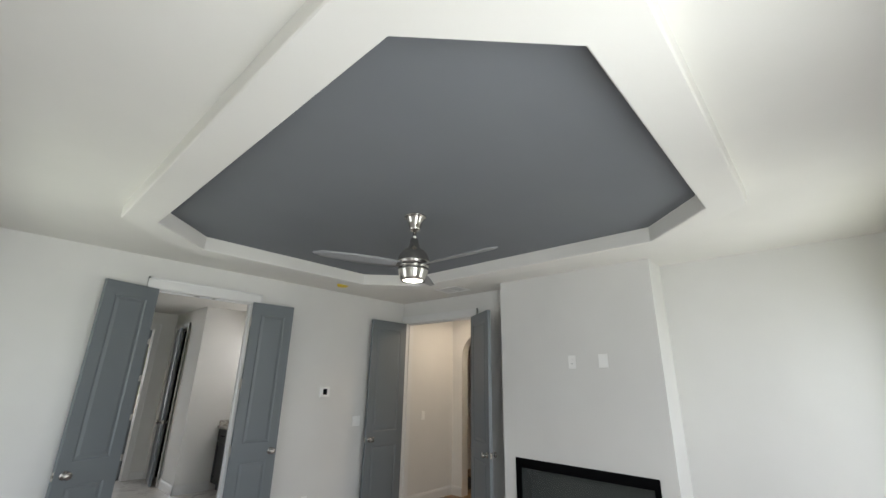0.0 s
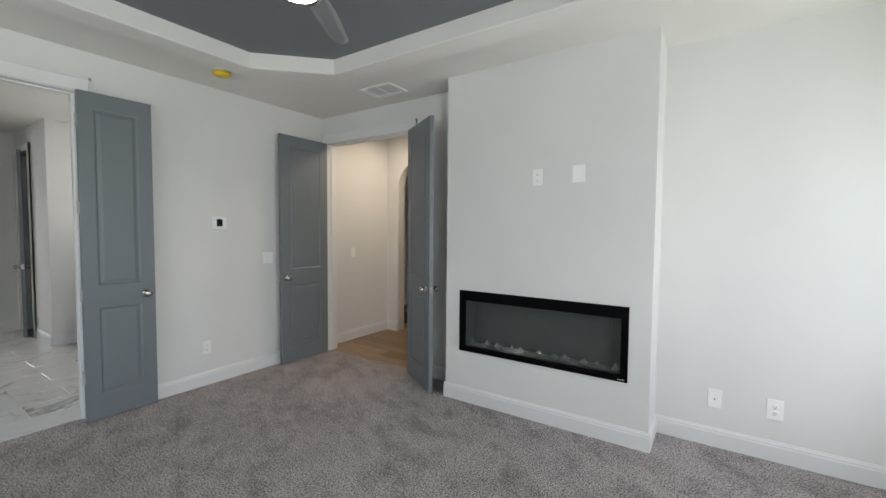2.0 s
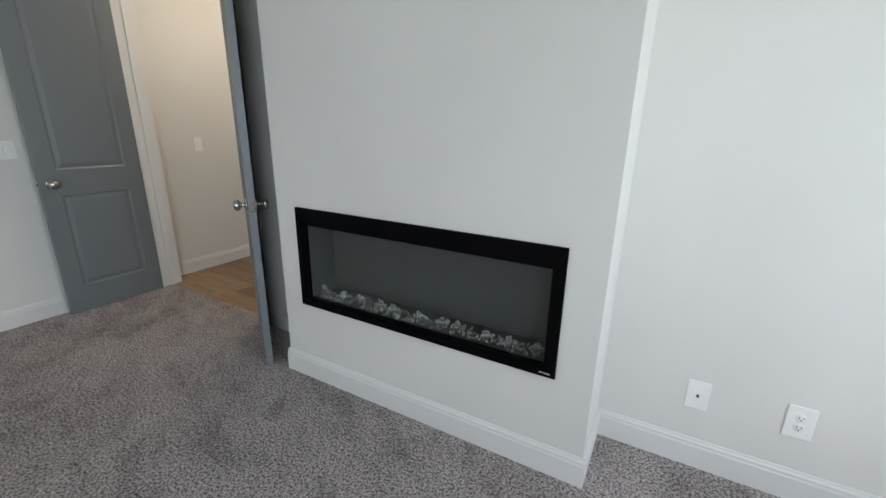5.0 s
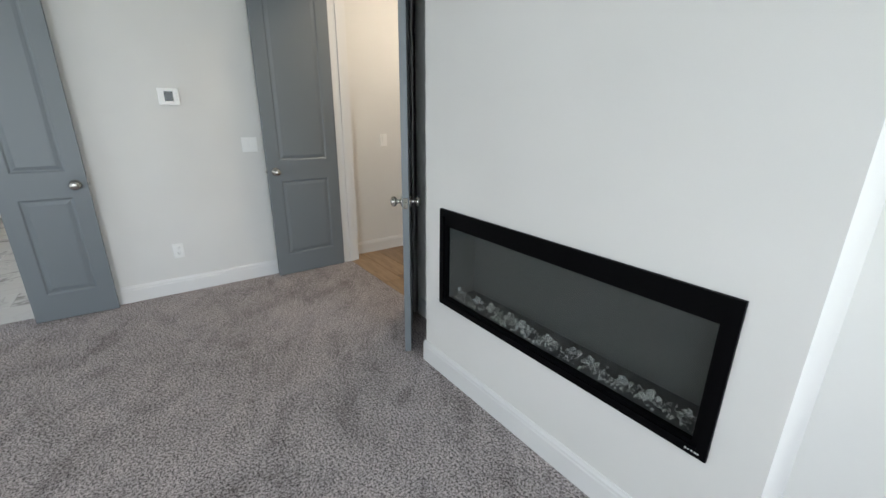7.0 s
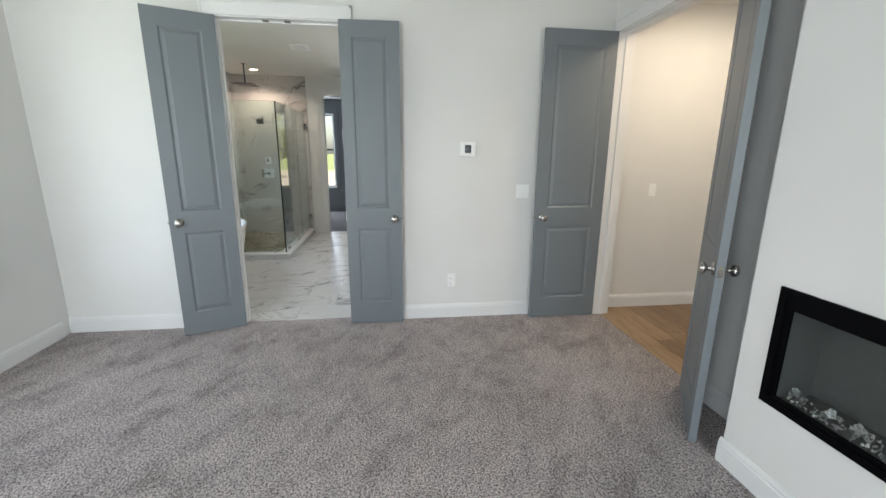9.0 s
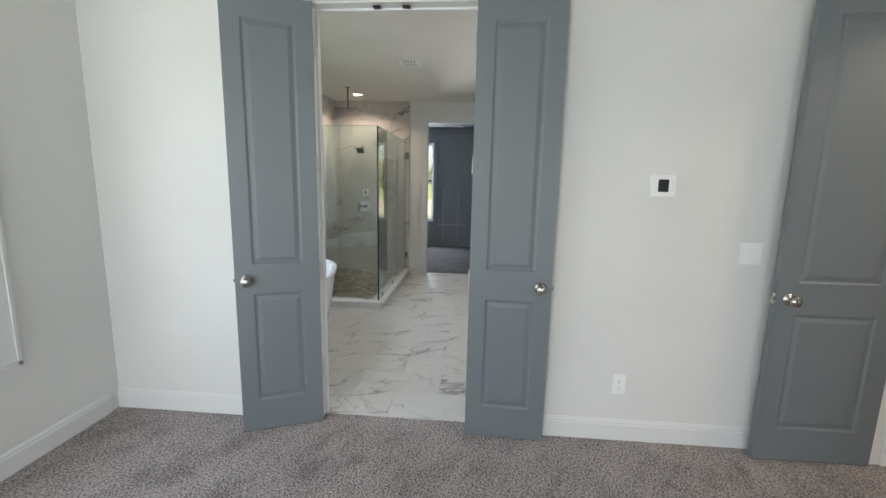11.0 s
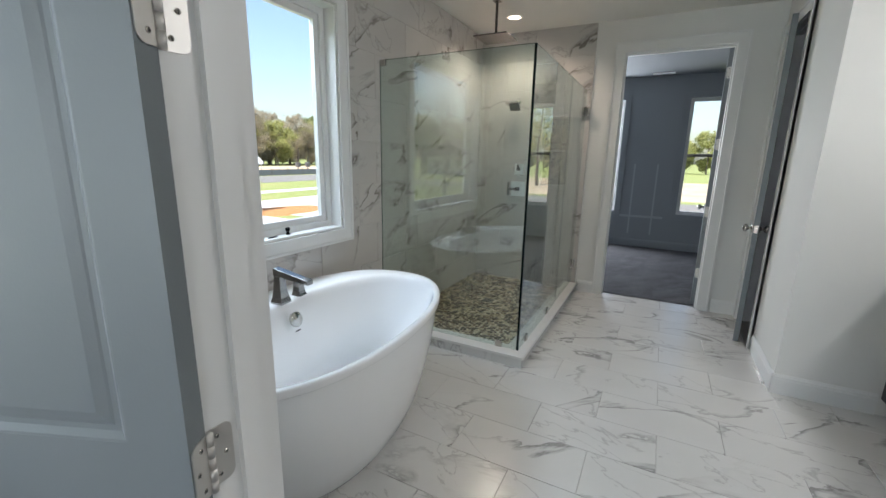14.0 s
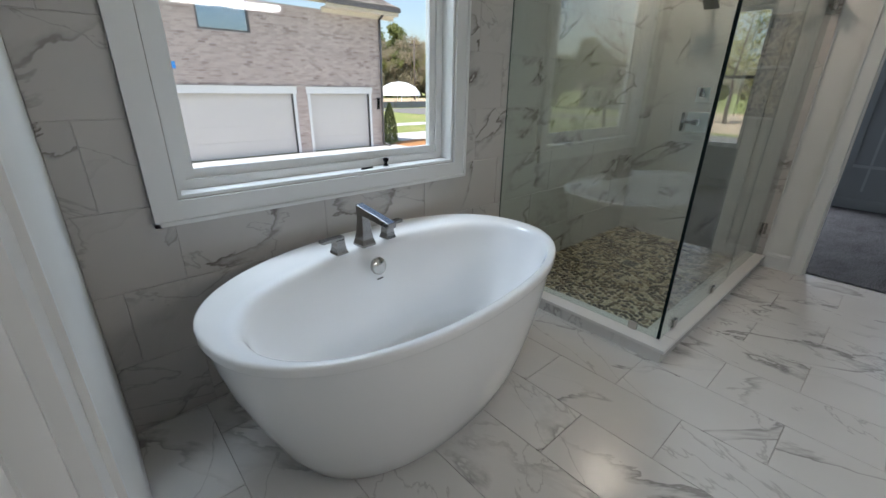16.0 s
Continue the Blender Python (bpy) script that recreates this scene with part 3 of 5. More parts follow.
def hinge_plate(parent, m, w, flip):
    """A hinge leaf with rounded outer corners and three screws; it spans x 0 to w, its face looks to -y (or +y when flipped)."""
    s = 1 if flip else -1
    r, h = 0.014, 0.05
    pts = [(0, -h), *[(w - r + r * math.sin(radians(a)), -h + r - r * math.cos(radians(a))) for a in range(0, 91, 15)], *[(w - r + r * math.cos(radians(a)), h - r + r * math.sin(radians(a))) for a in range(0, 91, 15)], (0, h)]
    bm = bmesh.new()
    rings = [[bm.verts.new((x, y, z)) for x, z in pts] for y in (0, s * -0.0018)]
    bm.faces.new(rings[0])
    bm.faces.new(rings[1][::-1])
    for a, b in zip(range(len(pts)), [*range(1, len(pts)), 0]):
        bm.faces.new((rings[0][b], rings[0][a], rings[1][a], rings[1][b]))
    bmesh.ops.recalc_face_normals(bm, faces=bm.faces[:])
    plate_ob = part("hinge_leaf", bm, SATIN, parent)
    plate_ob.matrix_basis = m
    bm, slots = bmesh.new(), bmesh.new()
    for x, z in ((w * 0.45, -0.034), (w * 0.72, 0.0), (w * 0.45, 0.034)):
        lathe(bm, [(0, 0.0018), (0.0042, 0.0018), (0.0036, 0.0028), (0, 0.0031)], 12, pose(x, 0, z, 90 * s))
        box(slots, x - 0.0024, x + 0.0024, *sorted((s * -0.0031, s * -0.0034)), z - 0.0005, z + 0.0005)
        box(slots, x - 0.0005, x + 0.0005, *sorted((s * -0.0031, s * -0.0034)), z - 0.0024, z + 0.0024)
    a = part("screw", bm, CHROME, parent)
    a.matrix_basis = m
    b = part("screw_slot", slots, DARKSLOT, parent)
    b.matrix_basis = m


def door(m, width, label, swing=1, mat=None, height=2.43, jamb_at=None):
    """A two-panel door leaf; its hinge edge is the z axis, it runs along +x, thickness along y."""
    mat = mat or GREY
    ob = thing("door", m, label, "door")
    T, c = 0.036, 0.020
    g0, g1 = 0.006, height
    st, rail_t, rail_b = 0.098 if width > 0.55 else 0.090, 0.115, 0.19
    lock0, lock1 = 0.845, 1.01
    x0, x1 = st, width - st
    bm = bmesh.new()
    box(bm, 0.002, width - 0.002, (T - c) / 2, (T + c) / 2, g0 + 0.002, g1 - 0.002)
    for a, b, p, q in ((0, x0, g0, g1), (x1, width, g0, g1), (x0, x1, g0, rail_b), (x0, x1, lock0, lock1), (x0, x1, g1 - rail_t, g1)):
        box(bm, a, b, 0, (T - c) / 2, p, q)
        box(bm, a, b, (T + c) / 2, T, p, q)
        if a == 0 or b == width:
            box(bm, a, b if a == 0 else b, (T - c) / 2, (T + c) / 2, p, q)
    part("leaf", bm, mat, ob)
    for name, z0, z1 in (("lower_panel", rail_b, lock0), ("upper_panel", lock1, g1 - rail_t)):
        bm = bmesh.new()
        for face, s in (((T - c) / 2, -1), ((T + c) / 2, 1)):
            steps = [(0.0, 0.0078), (0.004, 0.0072), (0.013, 0.001), (0.022, 0.001), (0.026, 0.0025), (0.043, 0.0065), (0.047, 0.0065)]
            loops = []
            for inset, h in steps:
                y = face + s * h
                loops.append([bm.verts.new(p) for p in ((x0 + inset, y, z0 + inset), (x1 - inset, y, z0 + inset), (x1 - inset, y, z1 - inset), (x0 + inset, y, z1 - inset))])
            for lo, hi in zip(loops, loops[1:]):
                for k in range(4):
                    bm.faces.new((lo[k], lo[(k + 1) % 4], hi[(k + 1) % 4], hi[k]))
            bm.faces.new(loops[-1])
        bmesh.ops.recalc_face_normals(bm, faces=bm.faces[:])
        part(name, bm, mat, ob)
    kx, kz = width - 0.062, 0.925
    km = NICKEL
    part("knob", knob_mesh(pose(kx, T, kz, -90)), km, ob, "brushed nickel door knob")
    part("knob", knob_mesh(pose(kx, 0, kz, 90)), km, ob, "brushed nickel door knob")
    bm = bmesh.new()
    bevelled(bm, width, width + 0.0015, T / 2 - 0.0125, T / 2 + 0.0125, kz - 0.03, kz + 0.03, 0.0005, 1)
    box(bm, width + 0.0015, width + 0.009, T / 2 - 0.006, T / 2 + 0.006, kz - 0.008, kz + 0.008)
    part("latch_plate", bm, CHROME, ob)
    for z in (0.335, 0.953, 1.587, 2.218):
        hy = T + 0.003 if swing > 0 else -0.003
        bm = bmesh.new()
        for k in range(5):
            tube(bm, (-0.0035, hy, z - 0.05 + 0.0202 * k), (-0.0035, hy, z - 0.0305 + 0.0202 * k), 0.0058, 12)
        tube(bm, (-0.0035, hy, z - 0.0512), (-0.0035, hy, z + 0.0512), 0.0048, 12)
        hinge = part("hinge", bm, SATIN, ob, "satin nickel butt hinge")
        hinge_plate(hinge, pose(-0.0002, 0.0 if swing < 0 else T, z) @ pose(0, 0, 0, 0, 0, 90 if swing < 0 else -90), 0.033, swing > 0)
        if jamb_at is not None:
            q = m.inverted() @ pose(m.translation.x, jamb_at[0], z, 0, 0, 180)
            hinge_plate(hinge, q, 0.045, jamb_at[1])
    return ob


def leaf_pose(hx, hy, fx, fy):
    """Pose of a leaf with its hinge at h and its free edge towards f."""
    return pose(hx, hy, 0, 0, 0, math.degrees(math.atan2(fy - hy, fx - hx)))


door(leaf_pose(-4.547, 1.365, -4.366, 0.930), 0.455, "grey two-panel door leaf, swung wide open beside the bathroom doorway", -1, jamb_at=(1.358, True))
door(leaf_pose(-4.468, 2.262, -4.448, 2.72), 0.455, "grey two-panel door leaf, folded back flat against the wall", 1, jamb_at=(2.277, False))
door(leaf_pose(-4.466, 4.478, -4.460, 3.865), 0.612, "grey two-panel bedroom door leaf, open along the wall", -1)
door(leaf_pose(-3.232, 4.478, -2.717, 4.140), 0.612, "grey two-panel bedroom door leaf, open towards the chimney breast", 1)
door(leaf_pose(-8.68, 2.70, -8.10, 2.596), 0.60, "grey two-panel door, slightly ajar to a dark small room", 1)
door(leaf_pose(CX - 0.135, 2.372, -9.75, 2.44), 0.88, "grey two-panel closet door, swung open into the closet", -1)

for y in (1.72, 1.88):
    bm = bmesh.new()
    bevelled(bm, -4.585, -4.54, y - 0.022, y + 0.022, 2.4145, 2.4165, 0.0006, 1)
    part("ball_catch_plate", bm, STEELD, None, "dark metal catch plate under the bathroom door head")["category"] = "hardware"

bm = bmesh.new()
run_profile(bm, (-11.87, -0.1, 0), (-11.87, 5.0, 0), (1, 0, 0), BASE)
structure("baseboard", bm, CLOSET)


# ---- bedroom things ----
def plate(name, m, w, h, label, kind):
    """A wall plate in the xz plane of m, its front towards -y."""
    ob = thing(name, m, label, "wall plate")
    bm = bmesh.new()
    bevelled(bm, -w / 2, w / 2, -0.0065, 0, -h / 2, h / 2, 0.003, 2)
    part("cover_plate", bm, PLASTIC, ob)
    if kind == "duplex":
        for z in (-0.02, 0.02):
            bm = bmesh.new()
            lathe(bm, [(0, 0), (0.0168, 0), (0.0168, 0.002), (0.0155, 0.003), (0, 0.003)], 20, pose(0, -0.0065, z, 90))
            socket = part("socket", bm, PLASTIC, ob)
            bm = bmesh.new()
            box(bm, -0.0075, -0.0055, -0.0102, -0.0094, z - 0.001, z + 0.008)
            box(bm, 0.0055, 0.0075, -0.0102, -0.0094, z + 0.000, z + 0.007)
            lathe(bm, [(0, 0), (0.0024, 0), (0.0024, 0.0006), (0, 0.0006)], 8, pose(0, -0.0096, z - 0.008, 90))
            part("slot", bm, DARKSLOT, socket, "dark contact slots")
    elif kind == "coax":
        bm = bmesh.new()
        lathe(bm, [(0, 0), (0.0048, 0), (0.0048, 0.009), (0.002, 0.009), (0, 0.009)], 12, pose(0, -0.0065, 0, 90))
        part("coax_jack", bm, STEELD, ob)
    elif kind in ("switch", "switch2"):
        for x in ((0,) if kind == "switch" else (-0.023, 0.023)):
            bm = bmesh.new()
            bevelled(bm, x - 0.0165, x + 0.0165, -0.0095, -0.006, -0.0335, 0.0335, 0.002, 2)
            part("rocker", bm, PLASTIC, ob)
    for z in (-0.042, 0.042) if kind in ("coax", "blank") else (0,) if kind == "duplex" else ():
        bm = bmesh.new()
        lathe(bm, [(0, 0), (0.003, 0), (0.0022, 0.0012), (0, 0.0012)], 10, pose(0, -0.0065, z, 90))
        part("screw", bm, PLASTIC, ob)
    return ob


FACE_S, FACE_E = lambda x, y, z: pose(x, y, z), lambda x, y, z: pose(x, y, z, 0, 0, 90)
plate("outlet", FACE_S(-1.775, 4.205, 1.845), 0.075, 0.12, "white duplex outlet high on the chimney breast", "duplex")
plate("blank_plate", FACE_S(-1.475, 4.205, 1.852), 0.085, 0.12, "plain white cover plate high on the chimney breast", "blank")
plate("coax_plate", FACE_S(-0.63, NYE, 0.328), 0.08, 0.125, "white coax wall plate above the baseboard", "coax")
plate("outlet", FACE_S(-0.312, NYE, 0.33), 0.085, 0.13, "white duplex outlet above the carpeted floor", "duplex")
plate("outlet", FACE_E(WX, 3.152, 0.35), 0.072, 0.118, "white duplex outlet on the wall between the doors", "duplex")
plate("light_switch", FACE_E(WX, 3.775, 1.145), 0.118, 0.118, "white double switch plate beside the bedroom door", "switch2")
plate("light_switch", FACE_E(-4.61, 5.05, 1.145), 0.072, 0.118, "white single switch on the hall wall", "switch")

th = thing("thermostat", FACE_E(WX, 3.278, 1.497), "white thermostat with a dark square screen on the wall", "thermostat")
bm = bmesh.new()
bevelled(bm, -0.066, 0.064, -0.022, 0, -0.058, 0.058, 0.004, 2)
part("housing", bm, PLASTIC, th)
bm = bmesh.new()
bevelled(bm, -0.028, 0.026, -0.0235, -0.021, -0.032, 0.034, 0.0006, 1)
part("screen", bm, SCREEN, th, "dark glossy screen")
bm = bmesh.new()
for z in (-0.02, 0.0, 0.02):
    box(bm, 0.04, 0.052, -0.023, -0.0218, z - 0.004, z + 0.004)
part("button", bm, TRIM, th)

# linear electric fireplace
fp = thing("fireplace", pose(-1.780, 4.205, 0.434), "black-framed linear electric fireplace with clear crystal media, unlit", "fireplace")
FW, FH = 0.66, 0.512
bm = bmesh.new()
for a, b, p, q in ((-FW, -FW + 0.03, 0, FH), (FW - 0.03, FW, 0, FH), (-FW + 0.03, FW - 0.03, 0, 0.03), (-FW + 0.03, FW - 0.03, FH - 0.034, FH)):
    box(bm, a, b, -0.012, 0.004, p, q)
part("outer_frame", bm, BLACK, fp)
bm = bmesh.new()
for a, b, p, q in ((-FW + 0.03, -FW + 0.048, 0.03, FH - 0.034), (FW - 0.048, FW - 0.03, 0.03, FH - 0.034), (-FW + 0.048, FW - 0.048, 0.03, 0.042), (-FW + 0.048, FW - 0.048, FH - 0.085, FH - 0.034)):
    box(bm, a, b, -0.004, 0.018, p, q)
part("inner_frame", bm, BLACK, fp)
bm = bmesh.new()
a, b, p, q, d = -FW + 0.045, FW - 0.045, 0.032, FH - 0.06, 0.19
box(bm, a, b, d, d + 0.01, p, q)
box(bm, a - 0.008, a, 0.019, d, p, q)
box(bm, b, b + 0.008, 0.019, d, p, q)
box(bm, a, b, 0.019, d, p - 0.008, p)
box(bm, a, b, 0.019, d, q, q + 0.008)
part("firebox", bm, DARKIN, fp, "charcoal grey firebox lining")
bm = bmesh.new()
box(bm, -FW + 0.048, FW - 0.048, 0.008, 0.011, 0.042, FH - 0.085)
part("glass_front", bm, FIREGLASS, fp, "dark tinted glass front").visible_shadow = False


def crystal(bm, x, y, z, r, rnd):
    pts = [Vector((rnd.uniform(-1, 1), rnd.uniform(-1, 1), rnd.uniform(-1, 1))).normalized() * r * rnd.uniform(0.75, 1.1) for _ in range(11)]
    b = bmesh.new()
    for p in pts:
        b.verts.new(p)
    res = bmesh.ops.convex_hull(b, input=b.verts[:])
    bmesh.ops.delete(b, geom=list({v for v in res["geom_interior"] if isinstance(v, bmesh.types.BMVert)}), context="VERTS")
    merge(bm, b, pose(x, y, z, rnd.uniform(0, 360), rnd.uniform(0, 360), 0))


rnd = random.Random(4)
for k in range(11):
    x = -0.56 + k * 0.112 + rnd.uniform(-0.02, 0.02)
    bm = bmesh.new()
    crystal(bm, 0, 0, 0, rnd.uniform(0.019, 0.024), rnd)
    for q in ((0.024, 0.01, -0.008), (-0.02, -0.006, -0.012), (0.004, -0.012, 0.018)):
        crystal(bm, *q, rnd.uniform(0.011, 0.016), rnd)
    c = part("crystal", bm, CRYSTAL, fp, "large clear crystal chunk")
    c.location = (x, 0.062 + rnd.uniform(-0.008, 0.012), 0.074)
bm = bmesh.new()
for _ in range(520):
    crystal(bm, rnd.uniform(-0.595, 0.595), rnd.uniform(0.026, 0.105), 0.042 + rnd.uniform(0, 0.014), rnd.uniform(0.0035, 0.007), rnd)
part("crystal_chips", bm, CRYSTAL, fp, "bed of clear crystal chips", "stuff")
bm = bmesh.new()
for k, w in enumerate((0.006, 0.004, 0.005, 0.007, 0.004)):
    box(bm, 0.60 + k * 0.009, 0.60 + k * 0.009 + w, -0.0128, -0.0122, 0.013, 0.018)
part("maker_mark", bm, PLASTIC, fp, "small pale illegible lettering")

# ceiling fan
fan = thing("ceiling_fan", pose(-1.93, 2.23, 2.76), "polished nickel three-blade ceiling fan with its light on", "ceiling fan")
bm = bmesh.new()
lathe(bm, [(0, 0.0), (0.075, 0.0), (0.078, -0.006), (0.076, -0.012), (0.066, -0.016), (0.064, -0.022), (0.055, -0.036), (0.045, -0.06), (0.040, -0.09), (0.037, -0.10), (0.034, -0.105), (0, -0.105)], 32)
part("canopy", bm, CHROME, fan)
bm = bmesh.new()
tube(bm, (0, 0, -0.105), (0, 0, -0.18), 0.012, 16)
part("downrod", bm, NICKEL, fan)
bm = bmesh.new()
lathe(bm, [(0, -0.165), (0.020, -0.165), (0.026, -0.17), (0.030, -0.20), (0.040, -0.235), (0.060, -0.248), (0.082, -0.265), (0.100, -0.295), (0.108, -0.33), (0.108, -0.358), (0, -0.358)], 40)
part("motor_housing", bm, NICKEL, fan, "satin nickel domed motor housing")
bm = bmesh.new()
lathe(bm, [(0, -0.358), (0.094, -0.358), (0.094, -0.366), (0, -0.366)], 40)
part("shadow_gap", bm, DARKSLOT, fan)
bm = bmesh.new()
lathe(bm, [(0, -0.366), (0.106, -0.366), (0.107, -0.372), (0.104, -0.378), (0.095, -0.380), (0.104, -0.383), (0.102, -0.40), (0.090, -0.445), (0.082, -0.468), (0.078, -0.470), (0.074, -0.466), (0, -0.462)], 40)
part("light_housing", bm, CHROME, fan)
bm = bmesh.new()
lathe(bm, [(0, -0.469), (0.05, -0.4685), (0.073, -0.464), (0.073, -0.462), (0, -0.462)], 32)
part("light_diffuser", bm, LAMPGLOW, fan, "lit white diffuser")
BLADE = paint("blade_silver", (0.25, 0.255, 0.26), 0.35, 0.1)
for a in (6, 126, 246):
    bm = bmesh.new()
    rings = []
    for k in range(13):
        s = k / 12
        r = 0.085 + 0.575 * s
        w = 0.040 + 0.022 * math.sin(math.pi * min(1, s * 1.1)) if s < 0.8 else 0.053 * math.sqrt(max(0.02, 1 - ((s - 0.8) / 0.205) ** 2))
        tilt = radians(16 - 8 * s)
        row = []
        for u, h in ((-1, 0.0), (-0.5, 0.0035), (0.5, 0.0035), (1, 0.0), (0.5, -0.0035), (-0.5, -0.0035)):
            y = u * w
            row.append((r, y * math.cos(tilt) - h * math.sin(tilt) - 0.02 * s, -0.362 + y * math.sin(tilt) + h * math.cos(tilt) + 0.012 * s))
        rings.append(row)
    loft(bm, rings, True)
    blade = part("blade", bm, BLADE, fan, "satin silver fan blade")
    blade.rotation_euler = (0, 0, radians(a))
    bm = bmesh.new()
    box(bm, 0.06, 0.12, -0.028, 0.028, -0.371, -0.353)
    arm = part("blade_bracket", bm, STEELD, fan)
    arm.rotation_euler = (0, 0, radians(a))

det = thing("smoke_detector", pose(-4.05, 3.08, H), "round ceiling smoke detector under a yellow dust cap", "smoke detector")
bm = bmesh.new()
lathe(bm, [(0, 0), (0.062, 0), (0.062, -0.012), (0.055, -0.014), (0, -0.014)], 24)
part("base", bm, PLASTIC, det)
bm = bmesh.new()
lathe(bm, [(0.0, -0.014), (0.066, -0.014), (0.064, -0.034), (0.05, -0.044), (0, -0.046)], 24)
part("dust_cap", bm, YELLOW, det, "bright yellow plastic dust cap")


def vent(m, w, d, label, dark=False, slats=7):
    ob = thing("ceiling_vent", m, label, "vent")
    bm = bmesh.new()
    t = 0.028
    for a, b, p, q in ((-w / 2, w / 2, -d / 2, -d / 2 + t), (-w / 2, w / 2, d / 2 - t, d / 2), (-w / 2, -w / 2 + t, -d / 2 + t, d / 2 - t), (w / 2 - t, w / 2, -d / 2 + t, d / 2 - t)):
        box(bm, a, b, p, q, -0.007, 0)
    part("frame", bm, PLASTIC, ob)
    bm = bmesh.new()
    box(bm, -w / 2 + t, w / 2 - t, -d / 2 + t, d / 2 - t, -0.0015, -0.0005)
    part("backing", bm, STEELD if dark else TRIM, ob)
    bm = bmesh.new()
    box(bm, -0.006, 0.006, -d / 2 + t, d / 2 - t, -0.008, -0.001)
    part("centre_bar", bm, PLASTIC, ob)
    for k in range(slats):
        y = -d / 2 + t + (d - 2 * t) * (k + 0.5) / slats
        bm = bmesh.new()
        h = (d - 2 * t) / slats * 0.3
        for x0, x1 in ((-w / 2 + t, -0.006), (0.006, w / 2 - t)):
            vs = [bm.verts.new(p) for p in ((x0, y - h, -0.007), (x1, y - h, -0.007), (x1, y + h, -0.002), (x0, y + h, -0.002), (x0, y - h, -0.006), (x1, y - h, -0.006), (x1, y + h, -0.001), (x0, y + h, -0.001))]
            for f in ((0, 1, 2, 3), (7, 6, 5, 4), (0, 4, 5, 1), (2, 6, 7, 3)):
                bm.faces.new([vs[i] for i in f])
        part("slat", bm, PLASTIC, ob)
    return ob


vent(pose(-3.25, 4.14, H), 0.36, 0.27, "white slatted ceiling register near the bedroom door")
vent(pose(-6.745, 1.545, H), 0.27, 0.22, "white slatted exhaust grille in the bathroom ceiling", True, 5)
vent(pose(-11.62, 1.785, H), 0.12, 0.3, "dark slatted register in the closet ceiling", True, 4)

# ---- bathroom things ----
tub = thing("bathtub", pose(-5.686, 0.524, 0, 0, 0, 7.0), "glossy white freestanding oval bathtub under the window", "bathtub")


def oval(ax, ay, cy, z, n=72, e=2.25, cx=0.0):
    out = []
    for k in range(n):
        t = 2 * math.pi * k / n
        c, s = math.cos(t), math.sin(t)
        out.append((cx + ax * math.copysign(abs(c) ** (2 / e), c), cy + ay * math.copysign(abs(s) ** (2 / e), s), z))
    return out


bm = bmesh.new()
prof = [(0.5282, 0.3092, 0.0, 0.005), (0.5615, 0.3363, 0.0, 0.01), (0.5853, 0.3526, 0.0, 0.035), (0.6396, 0.3928, 0.0, 0.135), (0.6996, 0.4275, 0.0, 0.285), (0.749, 0.4535, 0.0, 0.425),
        (0.7748, 0.4665, 0, 0.535), (0.7871, 0.4741, 0, 0.62), (0.7881, 0.4747, 0, 0.624), (0.7995, 0.4855, 0, 0.6255), (0.8029, 0.4888, 0, 0.628), (0.8033, 0.4893, 0, 0.631),
        (0.8038, 0.4899, 0, 0.651), (0.8024, 0.4883, 0, 0.656), (0.7976, 0.4839, 0, 0.6595), (0.7901, 0.4763, 0, 0.6602), (0.7497, 0.392, 0.068, 0.6595), (0.7364, 0.381, 0.074, 0.6575),
        (0.7252, 0.372, 0.079, 0.653), (0.7171, 0.366, 0.082, 0.645), (0.7099, 0.36, 0.084, 0.634), (0.7007, 0.352, 0.086, 0.61), (0.6712, 0.33, 0.086, 0.52), (0.5814, 0.283, 0.086, 0.38),
        (0.5457, 0.255, 0.07, 0.25), (0.51, 0.23, 0.06, 0.187), (0.4284, 0.185, 0.05, 0.154), (0.2754, 0.1, 0.05, 0.142)]
rings = [oval(ax, ay, cy, z) for ax, ay, cy, z in prof]
loft(bm, rings, False)
vs = [bm.verts.new(p) for p in oval(0.2754, 0.1, 0.05, 0.142)]
bm.faces.new(vs).smooth = True
bm.faces.new([bm.verts.new(p) for p in oval(0.5282, 0.3092, 0, 0.0)][::-1])
bmesh.ops.remove_doubles(bm, verts=bm.verts[:], dist=0.0001)
part("shell", bm, ACRYL, tub)
bm = bmesh.new()
lathe(bm, [(0, 0), (0.040, 0), (0.040, 0.013), (0.036, 0.017), (0, 0.017)], 28, pose(0.0, -0.212, 0.575, -74))
part("overflow_cover", bm, CHROME, tub, "round chrome overflow cover")
bm = bmesh.new()
box(bm, -0.016, 0.016, -0.1985, -0.1935, 0.515, 0.519)
part("overflow_slot", bm, DARKSLOT, tub)
bm = bmesh.new()
lathe(bm, [(0, 0), (0.035, 0), (0.033, 0.006), (0, 0.007)], 24, pose(0.0, 0.05, 0.142))
part("drain", bm, CHROME, tub)


def flare(bm, x, y, z0, z1, b, t):
    """A square post that flares to its foot."""
    rings = []
    for s in (0, 0.06, 0.2, 0.45, 0.8, 1):
        r = t + (b - t) * (1 - s) ** 2.2 if s > 0.06 else b
        z = z0 + (z1 - z0) * s
        rings.append([(x - r, y - r, z), (x + r, y - r, z), (x + r, y + r, z), (x - r, y + r, z)])
    loft(bm, rings, True, False)


